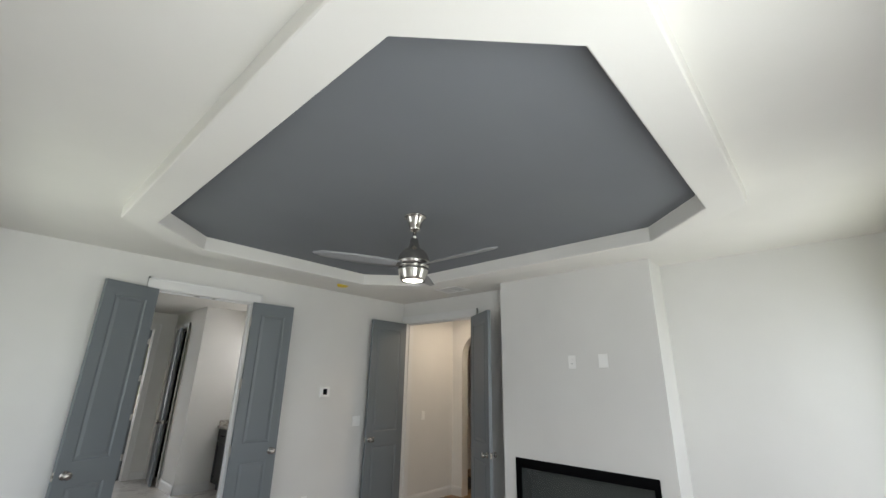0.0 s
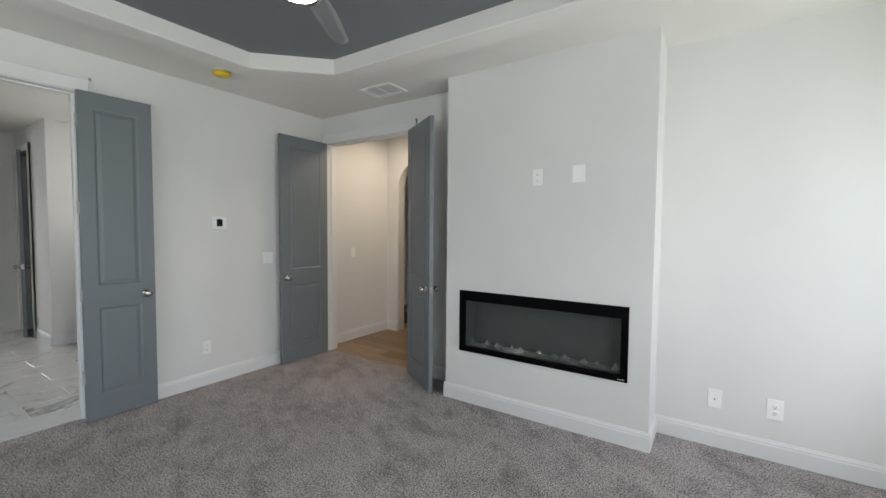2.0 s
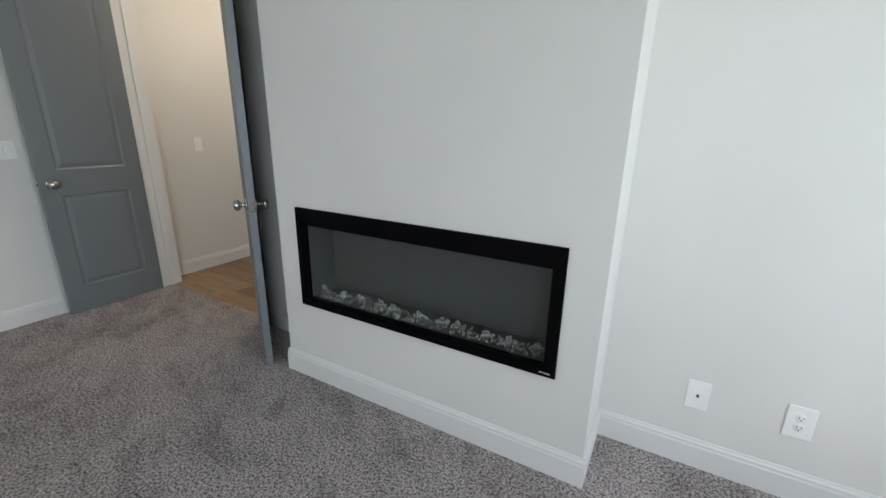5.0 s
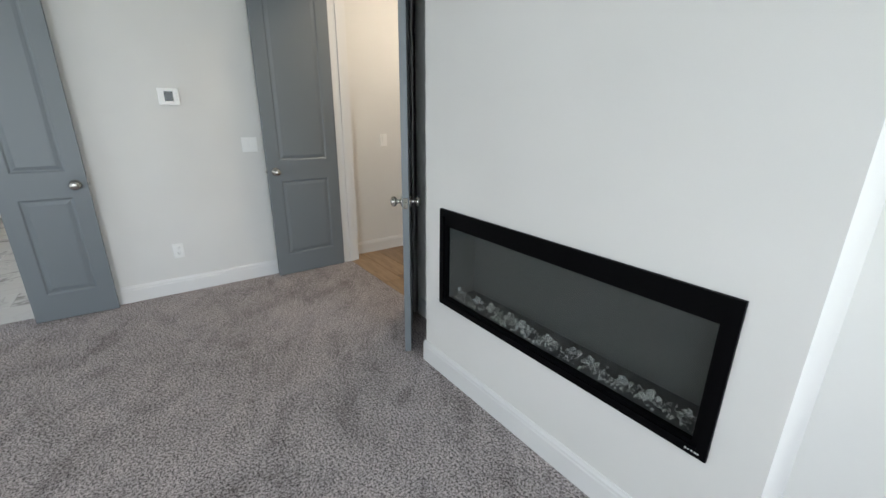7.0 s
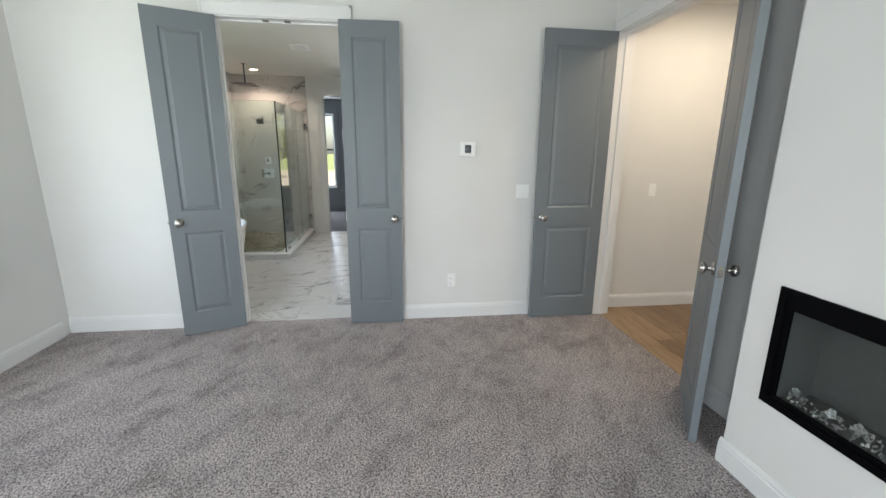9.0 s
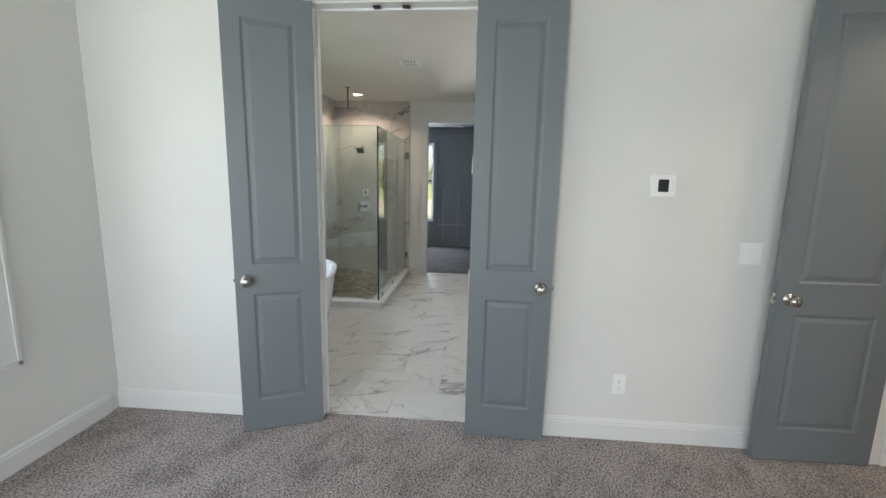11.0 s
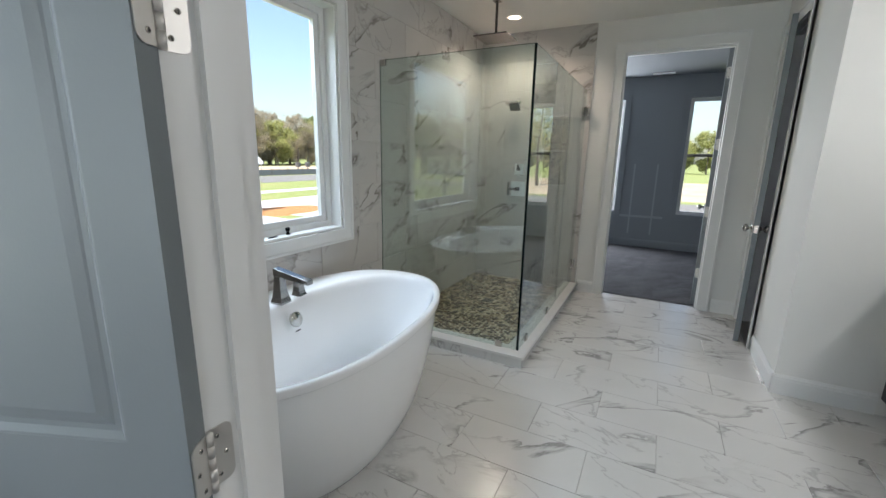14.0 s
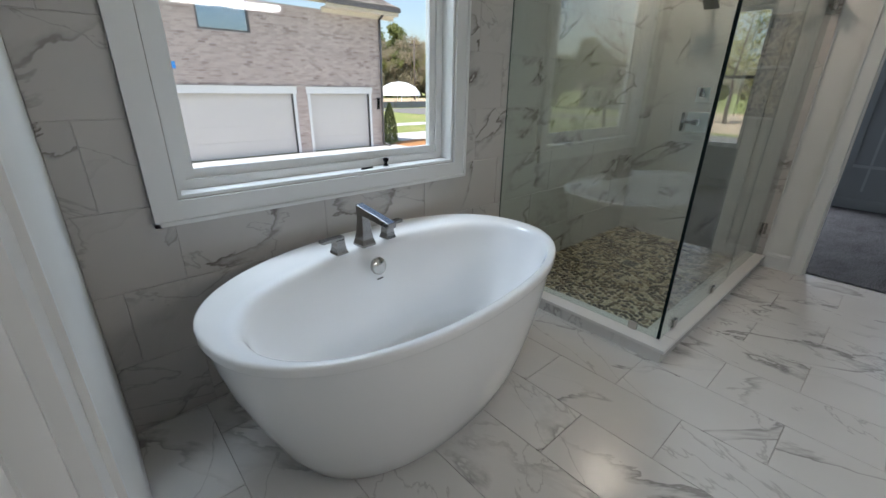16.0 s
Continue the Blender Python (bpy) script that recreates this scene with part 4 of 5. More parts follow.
fau = thing("bathtub_faucet", pose(-5.648, 0.232, 0.657, 0, 0, 7.0), "square brushed nickel bathtub faucet standing on the tub rim", "faucet")
bm = bmesh.new()
flare(bm, 0, 0, 0, 0.165, 0.036, 0.019)
part("spout_post", bm, FAUCET, fau)
bm = bmesh.new()
b = bmesh.new()
vsx = [b.verts.new(p) for p in ((-0.021, -0.022, 0.150), (0.021, -0.022, 0.150), (0.021, -0.022, 0.190), (-0.021, -0.022, 0.190), (-0.021, 0.195, 0.122), (0.021, 0.195, 0.122), (0.021, 0.195, 0.146), (-0.021, 0.195, 0.146))]
for f_ in ((0, 1, 2, 3), (7, 6, 5, 4), (0, 4, 5, 1), (1, 5, 6, 2), (2, 6, 7, 3), (3, 7, 4, 0)):
    b.faces.new([vsx[i] for i in f_])
bmesh.ops.recalc_face_normals(b, faces=b.faces[:])
bmesh.ops.bevel(b, geom=b.edges[:], offset=0.002, segments=2, affect="EDGES", profile=0.5)
merge(bm, b)
part("spout", bm, FAUCET, fau)
for sx in (1, -1):
    bm = bmesh.new()
    flare(bm, sx * 0.14, 0, 0, 0.062, 0.029, 0.020)
    hd = part("valve_body", bm, FAUCET, fau)
    bm = bmesh.new()
    x0, x1 = sorted((sx * 0.118, sx * 0.225))
    bevelled(bm, x0, x1, -0.018, 0.018, 0.062, 0.076, 0.002, 2)
    part("lever", bm, FAUCET, hd)

# shower
SLAB = paint("white_curb_stone", (0.62, 0.61, 0.59), 0.3, 0.04)
bm = bmesh.new()
box(bm, -6.915, -6.785, 0.0, 1.215, 0.0, 0.07)
box(bm, CX, -6.915, 1.09, 1.215, 0.0, 0.07)
structure("shower_curb", bm, MARBLEF, "marble-tiled shower curb")
bm = bmesh.new()
bevelled(bm, -6.930, -6.770, 0.0, 1.232, 0.07, 0.09, 0.003, 2)
structure("curb_cap", bm, SLAB, "white stone cap on the shower curb")
bm = bmesh.new()
bevelled(bm, CX + 0.002, -6.9305, 1.075, 1.232, 0.07, 0.09, 0.003, 2)
structure("curb_cap", bm, SLAB, "white stone cap on the shower curb")
PAN = paint("pebble_grout", (0.60, 0.53, 0.40), 0.9, 0.1)
bm = bmesh.new()
box(bm, CX, -6.915, 0.0, 1.09, 0.0, 0.03)
structure("shower_floor", bm, PAN, "grouted shower floor under pebbles")

enc = thing("shower_enclosure", pose(0, 0, 0), "frameless clear glass shower enclosure on a tiled curb", "shower enclosure")
EDGE = material("glass_edge", (0.004, 0.009, 0.009), 0.5, 0, 0.1)


def glass_panel(name, x0, x1, y0, y1, z0, z1):
    bm = bmesh.new()
    box(bm, x0, x1, y0, y1, z0, z1)
    p = part(name, bm, GLASS, enc)
    p.visible_shadow = False
    return p


side = glass_panel("side_panel", -6.870, -6.860, 0.004, 1.154, 0.092, 2.103)
front = glass_panel("fixed_panel", -8.02, -6.860, 1.158, 1.168, 0.092, 2.103)
gdoor = glass_panel("glass_door", -8.765, -8.026, 1.158, 1.168, 0.105, 2.103)
bm = bmesh.new()
box(bm, -6.8685, -6.8595, 1.1545, 1.1685, 0.092, 2.104)
part("corner_edge", bm, EDGE, enc, "dark polished glass corner edge")
RIMG = material("green_glass_edge", (0.03, 0.06, 0.055), 0.2, 0, 0.4)
for who, q in ((side, (-6.868, -6.862, 0.0005, 0.0035, 0.092, 2.103)), (side, (-6.868, -6.862, 0.004, 1.154, 2.1035, 2.106)),
               (front, (-8.02, -6.870, 1.160, 1.166, 2.1035, 2.106)), (gdoor, (-8.765, -8.026, 1.160, 1.166, 2.1035, 2.106)), (gdoor, (-8.0245, -8.0215, 1.160, 1.166, 0.105, 2.103))):
    bm = bmesh.new()
    box(bm, *q)
    part("polished_edge", bm, RIMG, who, "green polished glass edge")
for x, y, z, rz, who in ((-6.865, 0.03, 2.09, 0, side), (-6.865, 1.02, 0.115, 0, side), (-7.06, 1.163, 0.115, 90, front), (-7.70, 1.163, 0.115, 90, front)):
    bm = bmesh.new()
    bevelled(bm, -0.011, 0.011, -0.023, 0.023, -0.025, 0.025 if z < 1 else 0.016, 0.002, 1)
    c = part("clip", bm, NICKEL, who, "brushed nickel glass clip")
    c.location, c.rotation_euler = (x, y, z), (0, 0, radians(rz))
for z in (0.31, 1.90):
    bm = bmesh.new()
    bevelled(bm, CX + 0.012, CX + 0.018, 1.138, 1.188, z - 0.045, z + 0.045, 0.002, 1)
    for y0, y1 in ((1.168, 1.176), (1.150, 1.158)):
        bevelled(bm, CX + 0.022, CX + 0.085, y0, y1, z - 0.045, z + 0.045, 0.002, 1)
    tube(bm, (CX + 0.02, 1.163, z - 0.045), (CX + 0.02, 1.163, z + 0.045), 0.009, 12)
    part("glass_hinge", bm, NICKEL, gdoor, "brushed nickel glass hinge")
rain = thing("rain_shower", pose(-7.85, 0.515, H), "square brushed nickel rain shower on a ceiling arm", "shower head")
bm = bmesh.new()
bevelled(bm, -0.03, 0.03, -0.03, 0.03, -0.008, 0, 0.002, 1)
part("flange", bm, NICKEL, rain)
bm = bmesh.new()
tube(bm, (0, 0, -0.008), (0, 0, -0.285), 0.011, 14)
part("arm", bm, STEELD, rain)
bm = bmesh.new()
lathe(bm, [(0, -0.27), (0.018, -0.27), (0.022, -0.29), (0, -0.29)], 16)
bevelled(bm, -0.15, 0.15, -0.15, 0.15, -0.300, -0.290, 0.003, 1)
part("head", bm, STEELD, rain, "dark brushed square plate")
bm = bmesh.new()
for i in range(9):
    for j in range(9):
        lathe(bm, [(0.004, -0.3003), (0.003, -0.303), (0, -0.303)], 6, pose(-0.12 + i * 0.03, -0.12 + j * 0.03, 0))
part("nozzle_grid", bm, DARKSLOT, rain, "grid of dark rubber spray nozzles", "stuff")

sh = thing("wall_shower", pose(CX + 0.012, 0.45, 2.03), "square brushed nickel wall shower with a tilted head", "shower")
bm = bmesh.new()
lathe(bm, [(0, 0), (0.028, 0), (0.024, 0.008), (0, 0.008)], 18, pose(0, 0, 0, 0, 90))
part("flange", bm, NICKEL, sh)
bm = bmesh.new()
tube(bm, (0, 0, 0), (0.09, 0, -0.01), 0.01)
tube(bm, (0.09, 0, -0.01), (0.125, 0, -0.045), 0.012)
part("arm", bm, NICKEL, sh)
bm = bmesh.new()
bevelled(bm, -0.055, 0.055, -0.055, 0.055, -0.014, 0.006, 0.003, 2)
hd = part("head", bm, STEELD, sh, "dark nickel square spray head")
hd.location, hd.rotation_euler = (0.135, 0, -0.06), (0, radians(-38), 0)


def valve(z, w, h, label, big):
    ob = thing("shower_valve", pose(CX + 0.012, 0.497, z), label, "shower valve")
    bm = bmesh.new()
    bevelled(bm, 0, 0.008, -w / 2, w / 2, -h / 2, h / 2, 0.003, 2)
    part("escutcheon", bm, BRIGHT, ob)
    bm = bmesh.new()
    # stem and lever are chrome too, darkened in colour to imitate dark reflections
    s = 0.022 if big else 0.016
    bevelled(bm, 0.008, 0.045, -s, s, -s, s, 0.003, 2)
    part("valve_stem", bm, STEELD, ob)
    bm = bmesh.new()
    if big:
        bevelled(bm, 0.045, 0.060, -0.097, 0.014, -0.012, 0.012, 0.003, 2)
        for a, c in (((0.066, -0.1, -0.07), (0.066, -0.1, 0.07)), ((0.034, -0.1, -0.07), (0.034, -0.1, 0.07)), ((0.034, -0.1, 0.07), (0.066, -0.1, 0.07)), ((0.034, -0.1, -0.07), (0.066, -0.1, -0.07))):
            tube(bm, a, c, 0.008, 10)
    else:
        bevelled(bm, 0.045, 0.056, -0.010, 0.010, -0.012, 0.050, 0.003, 2)
    part("lever", bm, STEELD, ob, "chrome lever with dark reflections put into its colour")


valve(1.31, 0.10, 0.12, "small square chrome diverter valve on the tiled wall", False)
valve(1.09, 0.165, 0.165, "square chrome shower valve with a lever", True)

dr = thing("shower_drain", pose(-7.9, 0.53, 0.031), "square brushed metal drain grate between the pebbles", "drain")
bm = bmesh.new()
bevelled(bm, -0.055, 0.055, -0.055, 0.055, 0, 0.006, 0.002, 1)
part("grate", bm, STEELD, dr)
bm = bmesh.new()
for k in range(5):
    box(bm, -0.04, 0.04, -0.036 + k * 0.016, -0.028 + k * 0.016, 0.006, 0.0066)
part("slot", bm, DARKSLOT, dr)

dl = thing("recessed_light", pose(-8.30, 0.52, H), "round recessed ceiling light, switched on", "ceiling light")
bm = bmesh.new()
lathe(bm, [(0.055, -0.001), (0.075, -0.001), (0.073, -0.006), (0.058, -0.007)], 32)
part("trim_ring", bm, PLASTIC, dl)
bm = bmesh.new()
lathe(bm, [(0, -0.003), (0.056, -0.003), (0.056, -0.001), (0, -0.001)], 32)
part("lens", bm, WARMGLOW, dl, "glowing warm white lens")

# niche lining and shelf
NX = CX - 0.064
bm = bmesh.new()
box(bm, NX - 0.01, NX, 0.735, 1.045, 1.14, 1.88)
structure("niche_back", bm, PAN, "pebble-lined back of the shower niche")
bm = bmesh.new()
for p, q, r, s in ((0.735, 0.747, 1.14, 1.88), (1.033, 1.045, 1.14, 1.88), (0.747, 1.033, 1.14, 1.152), (0.747, 1.033, 1.868, 1.88)):
    box(bm, NX, CX + 0.016, p, q, r, s)
structure("niche_trim", bm, SLAB)
bm = bmesh.new()
bevelled(bm, NX, CX + 0.014, 0.747, 1.033, 1.505, 1.52, 0.002, 1)
shelf = part("niche_shelf", bm, SLAB, None, "white stone shelf across the shower niche")
shelf["category"] = "shelf"

# vanity cabinet with granite top
van = thing("vanity_cabinet", pose(-7.285, 3.205, 0), "dark shaker vanity cabinet with black pulls under granite", "vanity cabinet")
VW, VD = 2.3, 0.645
bm = bmesh.new()
box(bm, 0, VW, 0.0, VD, 0.10, 0.87)
box(bm, 0.0, VW, 0.07, VD, 0.0, 0.10)
part("body", bm, VANITY, van)


def shaker(parent, name, x0, x1, z0, z1, pull, flatp=False):
    bm = bmesh.new()
    t = 0.055
    if flatp:
        bevelled(bm, x0, x1, -0.02, 0, z0, z1, 0.002, 1)
    else:
        for a, b, p, q in ((x0, x0 + t, z0, z1), (x1 - t, x1, z0, z1), (x0 + t, x1 - t, z0, z0 + t), (x0 + t, x1 - t, z1 - t, z1)):
            box(bm, a, b, -0.02, 0, p, q)
        box(bm, x0 + t, x1 - t, -0.010, 0, z0 + t, z1 - t)
    d = part(name, bm, VANITY, parent)
    bm = bmesh.new()
    if pull == "v":
        x = x1 - 0.028
        z = z1 - 0.12
        tube(bm, (x, -0.05, z - 0.065), (x, -0.05, z + 0.065), 0.006)
        for k in (-0.045, 0.045):
            tube(bm, (x, -0.05, z + k), (x, -0.02, z + k), 0.005)
    else:
        x, z = (x0 + x1) / 2, (z0 + z1) / 2
        tube(bm, (x - 0.065, -0.05, z), (x + 0.065, -0.05, z), 0.006)
        for k in (-0.045, 0.045):
            tube(bm, (x + k, -0.05, z), (x + k, -0.02, z), 0.005)
    part("handle", bm, BLACK, d, "black bar pull")


for k in range(5):
    x0 = 0.012 + k * 0.458
    shaker(van, "door", x0, x0 + 0.446, 0.115, 0.68, "v")
    shaker(van, "drawer", x0, x0 + 0.446, 0.695, 0.855, "h", True)
bm = bmesh.new()
bevelled(bm, -7.298, -4.98, 3.167, 3.859, 0.871, 0.903, 0.004, 2)
bevelled(bm, -7.298, -7.278, 3.19, 3.837, 0.903, 0.985, 0.002, 1)
bevelled(bm, -7.298, -4.98, 3.838, 3.859, 0.903, 1.0, 0.002, 1)
wt = part("granite_worktop", bm, GRANITE, None, "speckled grey granite worktop on the dark vanity")
wt["category"] = "worktop"
vl = thing("vanity_light", pose(-6.38, 3.86, 2.22), "long bar vanity light on the bathroom wall, switched on", "wall light")
bm = bmesh.new()
bevelled(bm, -0.10, 0.10, -0.03, 0, -0.05, 0.05, 0.003, 1)
part("backplate", bm, CHROME, vl)
bm = bmesh.new()
bevelled(bm, -0.40, 0.40, -0.060, -0.03, -0.014, 0.014, 0.005, 2)
part("light_bar", bm, glow("vanity_glow", (1.0, 0.93, 0.84), 9), vl, "glowing white light bar")

# window latch and loose lever on the tub window sill
lt = thing("window_latch", pose(-5.97, -0.05, 0.943), "black window latch knob standing on the white sill", "hardware")
bm = bmesh.new()
lathe(bm, [(0, 0), (0.014, 0), (0.013, 0.008), (0.008, 0.012), (0.008, 0.02), (0.014, 0.026), (0.016, 0.036), (0.012, 0.042), (0, 0.043)], 12)
part("knob", bm, BLACK, lt)
bm = bmesh.new()
tube(bm, (0.06, 0.012, 0.004), (0.13, 0.02, 0.004), 0.004, 8)
lv = part("loose_lever", bm, BLACK, None, "small black lever lying on the white window sill")
lv.location = (-5.94, -0.05, 0.943)
lv["category"] = "hardware"

# closet wall cleats
for y in (1.52, 1.86):
    bm = bmesh.new()
    box(bm, -11.87, -11.862, y - 0.012, y + 0.012, 0.22, 1.38)
    part("shelf_standard", bm, CLEAT, None, "grey painted vertical shelf standard on the closet wall")["category"] = "shelf standard"
bm = bmesh.new()
box(bm, -11.862, -11.845, 1.35, 2.02, 0.50, 0.535)
part("shelf_cleat", bm, CLEAT, None, "grey painted horizontal cleat on the closet wall")["category"] = "shelf cleat"

# ---- outside ----
GZ = -1.12


def plain(name, x0, x1, y0, y1, z0, z1, mat, label=""):
    bm = bmesh.new()
    box(bm, x0, x1, y0, y1, z0, z1)
    return structure(name, bm, mat, label)


def patchy(name, stops, scale, rough=0.95, bumpy=0.5):
    m = material(name, stops[0][1], rough, 0, 0.2)
    n = Nodes(m)
    c = n.coords("Object")
    n.colour(n.ramp(n.noise(c, scale, 7, 0.7), stops))
    n.bump(n.noise(c, 25, 3), bumpy, 0.03)
    return m


LAWN = patchy("lawn", [(0.3, (0.30, 0.27, 0.12)), (0.5, (0.20, 0.24, 0.08)), (0.75, (0.34, 0.32, 0.15))], 0.3)
CONCRETE = paint("concrete", (0.52, 0.50, 0.47), 0.85, 0.12, 40, 0.2)
ASPHALT = patchy("asphalt", [(0.3, (0.15, 0.145, 0.14)), (0.7, (0.21, 0.20, 0.19))], 3)
DIRT = patchy("bare_dirt", [(0.3, (0.38, 0.28, 0.18)), (0.7, (0.50, 0.41, 0.30))], 0.4)
STRAW = patchy("pine_straw", [(0.3, (0.28, 0.12, 0.05)), (0.7, (0.45, 0.24, 0.10))], 9)
plain("ground", -900, 900, -900, 900, GZ - 0.5, GZ - 0.03, LAWN)
plain("driveway", -16.0, 0.0, -14.0, -5.5, GZ - 0.03, GZ, CONCRETE)
plain("garden_path", -60, -19.5, -23.5, -21.8, GZ - 0.026, GZ - 0.01, CONCRETE)
plain("road", -160, -31, -41, -31, GZ - 0.026, GZ - 0.012, ASPHALT)
plain("dirt_lot", -160, -20, -80, -43, GZ - 0.026, GZ - 0.012, DIRT)
plain("west_pavement", -24.5, -17.0, -18, 30, GZ - 0.026, GZ - 0.008, CONCRETE)
plain("west_road", -34, -27, -18, 60, GZ - 0.026, GZ - 0.012, ASPHALT)
plain("west_dirt_lot", -66, -36, -15, 60, GZ - 0.026, GZ - 0.012, DIRT)
plain("east_path", 9, 10.6, -60, 30, GZ - 0.026, GZ - 0.012, CONCRETE)
plain("east_road", 26, 32, -90, 60, GZ - 0.026, GZ - 0.012, ASPHALT)
bm = bmesh.new()
lathe(bm, [(1.9, 0), (1.5, 0.06), (0, 0.12)], 24, pose(-18.0, -13.6, GZ - 0.03) @ Matrix.Diagonal((1.25, 0.8, 1, 1)))
structure("mulch_bed", bm, STRAW, "orange pine straw bed beside the driveway")


# brick house with garages
def brick_mat():
    m = material("garage_brick", (0.3, 0.2, 0.17), 0.9)
    n = Nodes(m)
    geo = n.t.nodes.new("ShaderNodeNewGeometry")
    c = n.coords("Object")
    base = n.ramp(geo.outputs["Random Per Island"], [(0.0, (0.24, 0.17, 0.155)), (0.12, (0.42, 0.335, 0.30)), (0.55, (0.52, 0.43, 0.39)), (1.0, (0.62, 0.53, 0.48))])
    n.colour(n.mix(0.35, base, n.ramp(n.noise(c, 25, 4), [(0.3, (0.38, 0.30, 0.27)), (0.7, (0.60, 0.52, 0.47))])))
    n.bump(n.noise(c, 60, 4), 0.5, 0.004)
    return m


BRICK = brick_mat()
MORTAR = paint("mortar", (0.55, 0.51, 0.48), 0.95, 0.1, 60, 0.3)
CREAM = paint("cream_trim", (0.66, 0.60, 0.50), 0.6, 0.03)
DOORW = paint("garage_door_paint", (0.62, 0.59, 0.56), 0.5, 0.03)
SHINGLE = patchy("shingle", [(0.3, (0.13, 0.115, 0.10)), (0.7, (0.24, 0.215, 0.19))], 6)
GUTTER = paint("dark_gutter", (0.13, 0.12, 0.12), 0.4)
DARKGLASS = material("house_window_glass", (0.36, 0.42, 0.47), 0.03, 1.0)

house = thing("house", pose(0, 0, GZ), "two-storey pale brick house with white garage doors", "house")
HY = -14.0
HX0, HX1, HH = -15.3, -0.6, 5.05
G1 = (-11.35, -6.40)
G2 = (-14.62, -12.02)
openings = [(*G1, 0.0, 2.16), (*G2, 0.0, 2.16)]
W = [(-10.15, -8.55, 4.05, 5.15), (-7.30, -6.05, 3.9, 5.15)]
holes = openings + [(a, b, p, min(q, 5.04)) for a, b, p, q in W]
bw = wall("wall", "y", HY - 0.25, HY - 0.012, HX0 + 0.012, HX1, 0.0, HH, holes, MORTAR)
bw.parent = house
del bw["kind"]
bm = bmesh.new()
box(bm, HX0 + 0.012, HX0 + 0.2, HY - 9, HY - 0.25, 0, HH)
box(bm, HX1 - 0.2, HX1, HY - 9, HY - 0.25, 0, HH)
box(bm, HX0 + 0.2, HX1 - 0.2, HY - 9, HY - 8.8, 0, HH)
part("rear_wall", bm, MORTAR, house)

# bricks, laid in one mesh
vv, ff = [], []
rb = random.Random(2)
cw, ch, g = 0.213, 0.0762, 0.010
row = 0
z = 0.0
while z + ch < HH:
    x = HX0 - (cw / 2 if row % 2 else 0)
    while x < HX1:
        a0, a1 = max(x, HX0), min(x + cw - g, HX1)
        cz = z + ch / 2
        if a1 - a0 > 0.02 and a0 < -5.2:
            cuts = minus((a0, a1, z, z + ch - g), [(h[0] - 0.0, h[1] + 0.0, h[2], h[3]) for h in holes])
            for p in cuts:
                if p[1] - p[0] < 0.02 or p[3] - p[2] < 0.02:
                    continue
                d = HY + rb.uniform(-0.003, 0.004)
                k = len(vv)
                vv += [(p[0], HY - 0.012, p[2]), (p[1], HY - 0.012, p[2]), (p[1], HY - 0.012, p[3]), (p[0], HY - 0.012, p[3]), (p[0], d, p[2]), (p[1], d, p[2]), (p[1], d, p[3]), (p[0], d, p[3])]
                ff += [(k + 4, k + 7, k + 6, k + 5), (k, k + 4, k + 5, k + 1), (k + 3, k + 2, k + 6, k + 7), (k, k + 3, k + 7, k + 4), (k + 1, k + 5, k + 6, k + 2)]
        x += cw
    z += ch
    row += 1
data = bpy.data.meshes.new("brick_courses")
data.from_pydata(vv, [], ff)
data.materials.append(BRICK)
ob = new("brick_courses", data)
ob.parent = house
tagged(ob, "running-bond pale brown brick courses", "", "", "stuff")

for (a, b), n in ((G1, 5), (G2, 3)):
    bm = bmesh.new()
    for k in range(4):
        z0 = 0.01 + k * 0.535
        box(bm, a + 0.02, b - 0.02, HY - 0.16, HY - 0.12, z0, z0 + 0.53)
        for q in (0.12, 0.3):
            box(bm, a + 0.06, b - 0.06, HY - 0.12, HY - 0.114, z0 + q, z0 + q + 0.09)
    part("garage_door", bm, DOORW, house, "white ribbed sectional garage door")
    bm = bmesh.new()
    box(bm, a - 0.11, a, HY - 0.11, HY + 0.02, 0.0, 2.16)
    box(bm, b, b + 0.11, HY - 0.11, HY + 0.02, 0.0, 2.16)
    box(bm, a - 0.15, b + 0.15, HY - 0.11, HY + 0.035, 2.16, 2.41)
    box(bm, a - 0.17, b + 0.17, HY - 0.1, HY + 0.06, 2.38, 2.41)
    part("garage_trim", bm, TRIM, house, "white garage door surround")
for a, b, p, q in W:
    bm = bmesh.new()
    q = min(q, 5.04)
    for x0, x1, z0, z1 in ((a, a + 0.06, p, q), (b - 0.06, b, p, q), (a + 0.06, b - 0.06, p, p + 0.06), (a + 0.06, b - 0.06, q - 0.06, q)):
        box(bm, x0, x1, HY - 0.12, HY - 0.02, z0, z1)
    wn = part("window", bm, GUTTER, house, "dark-framed upper window")
    bm = bmesh.new()
    box(bm, a + 0.06, b - 0.06, HY - 0.09, HY - 0.08, p + 0.06, q - 0.06)
    part("pane", bm, DARKGLASS, wn)


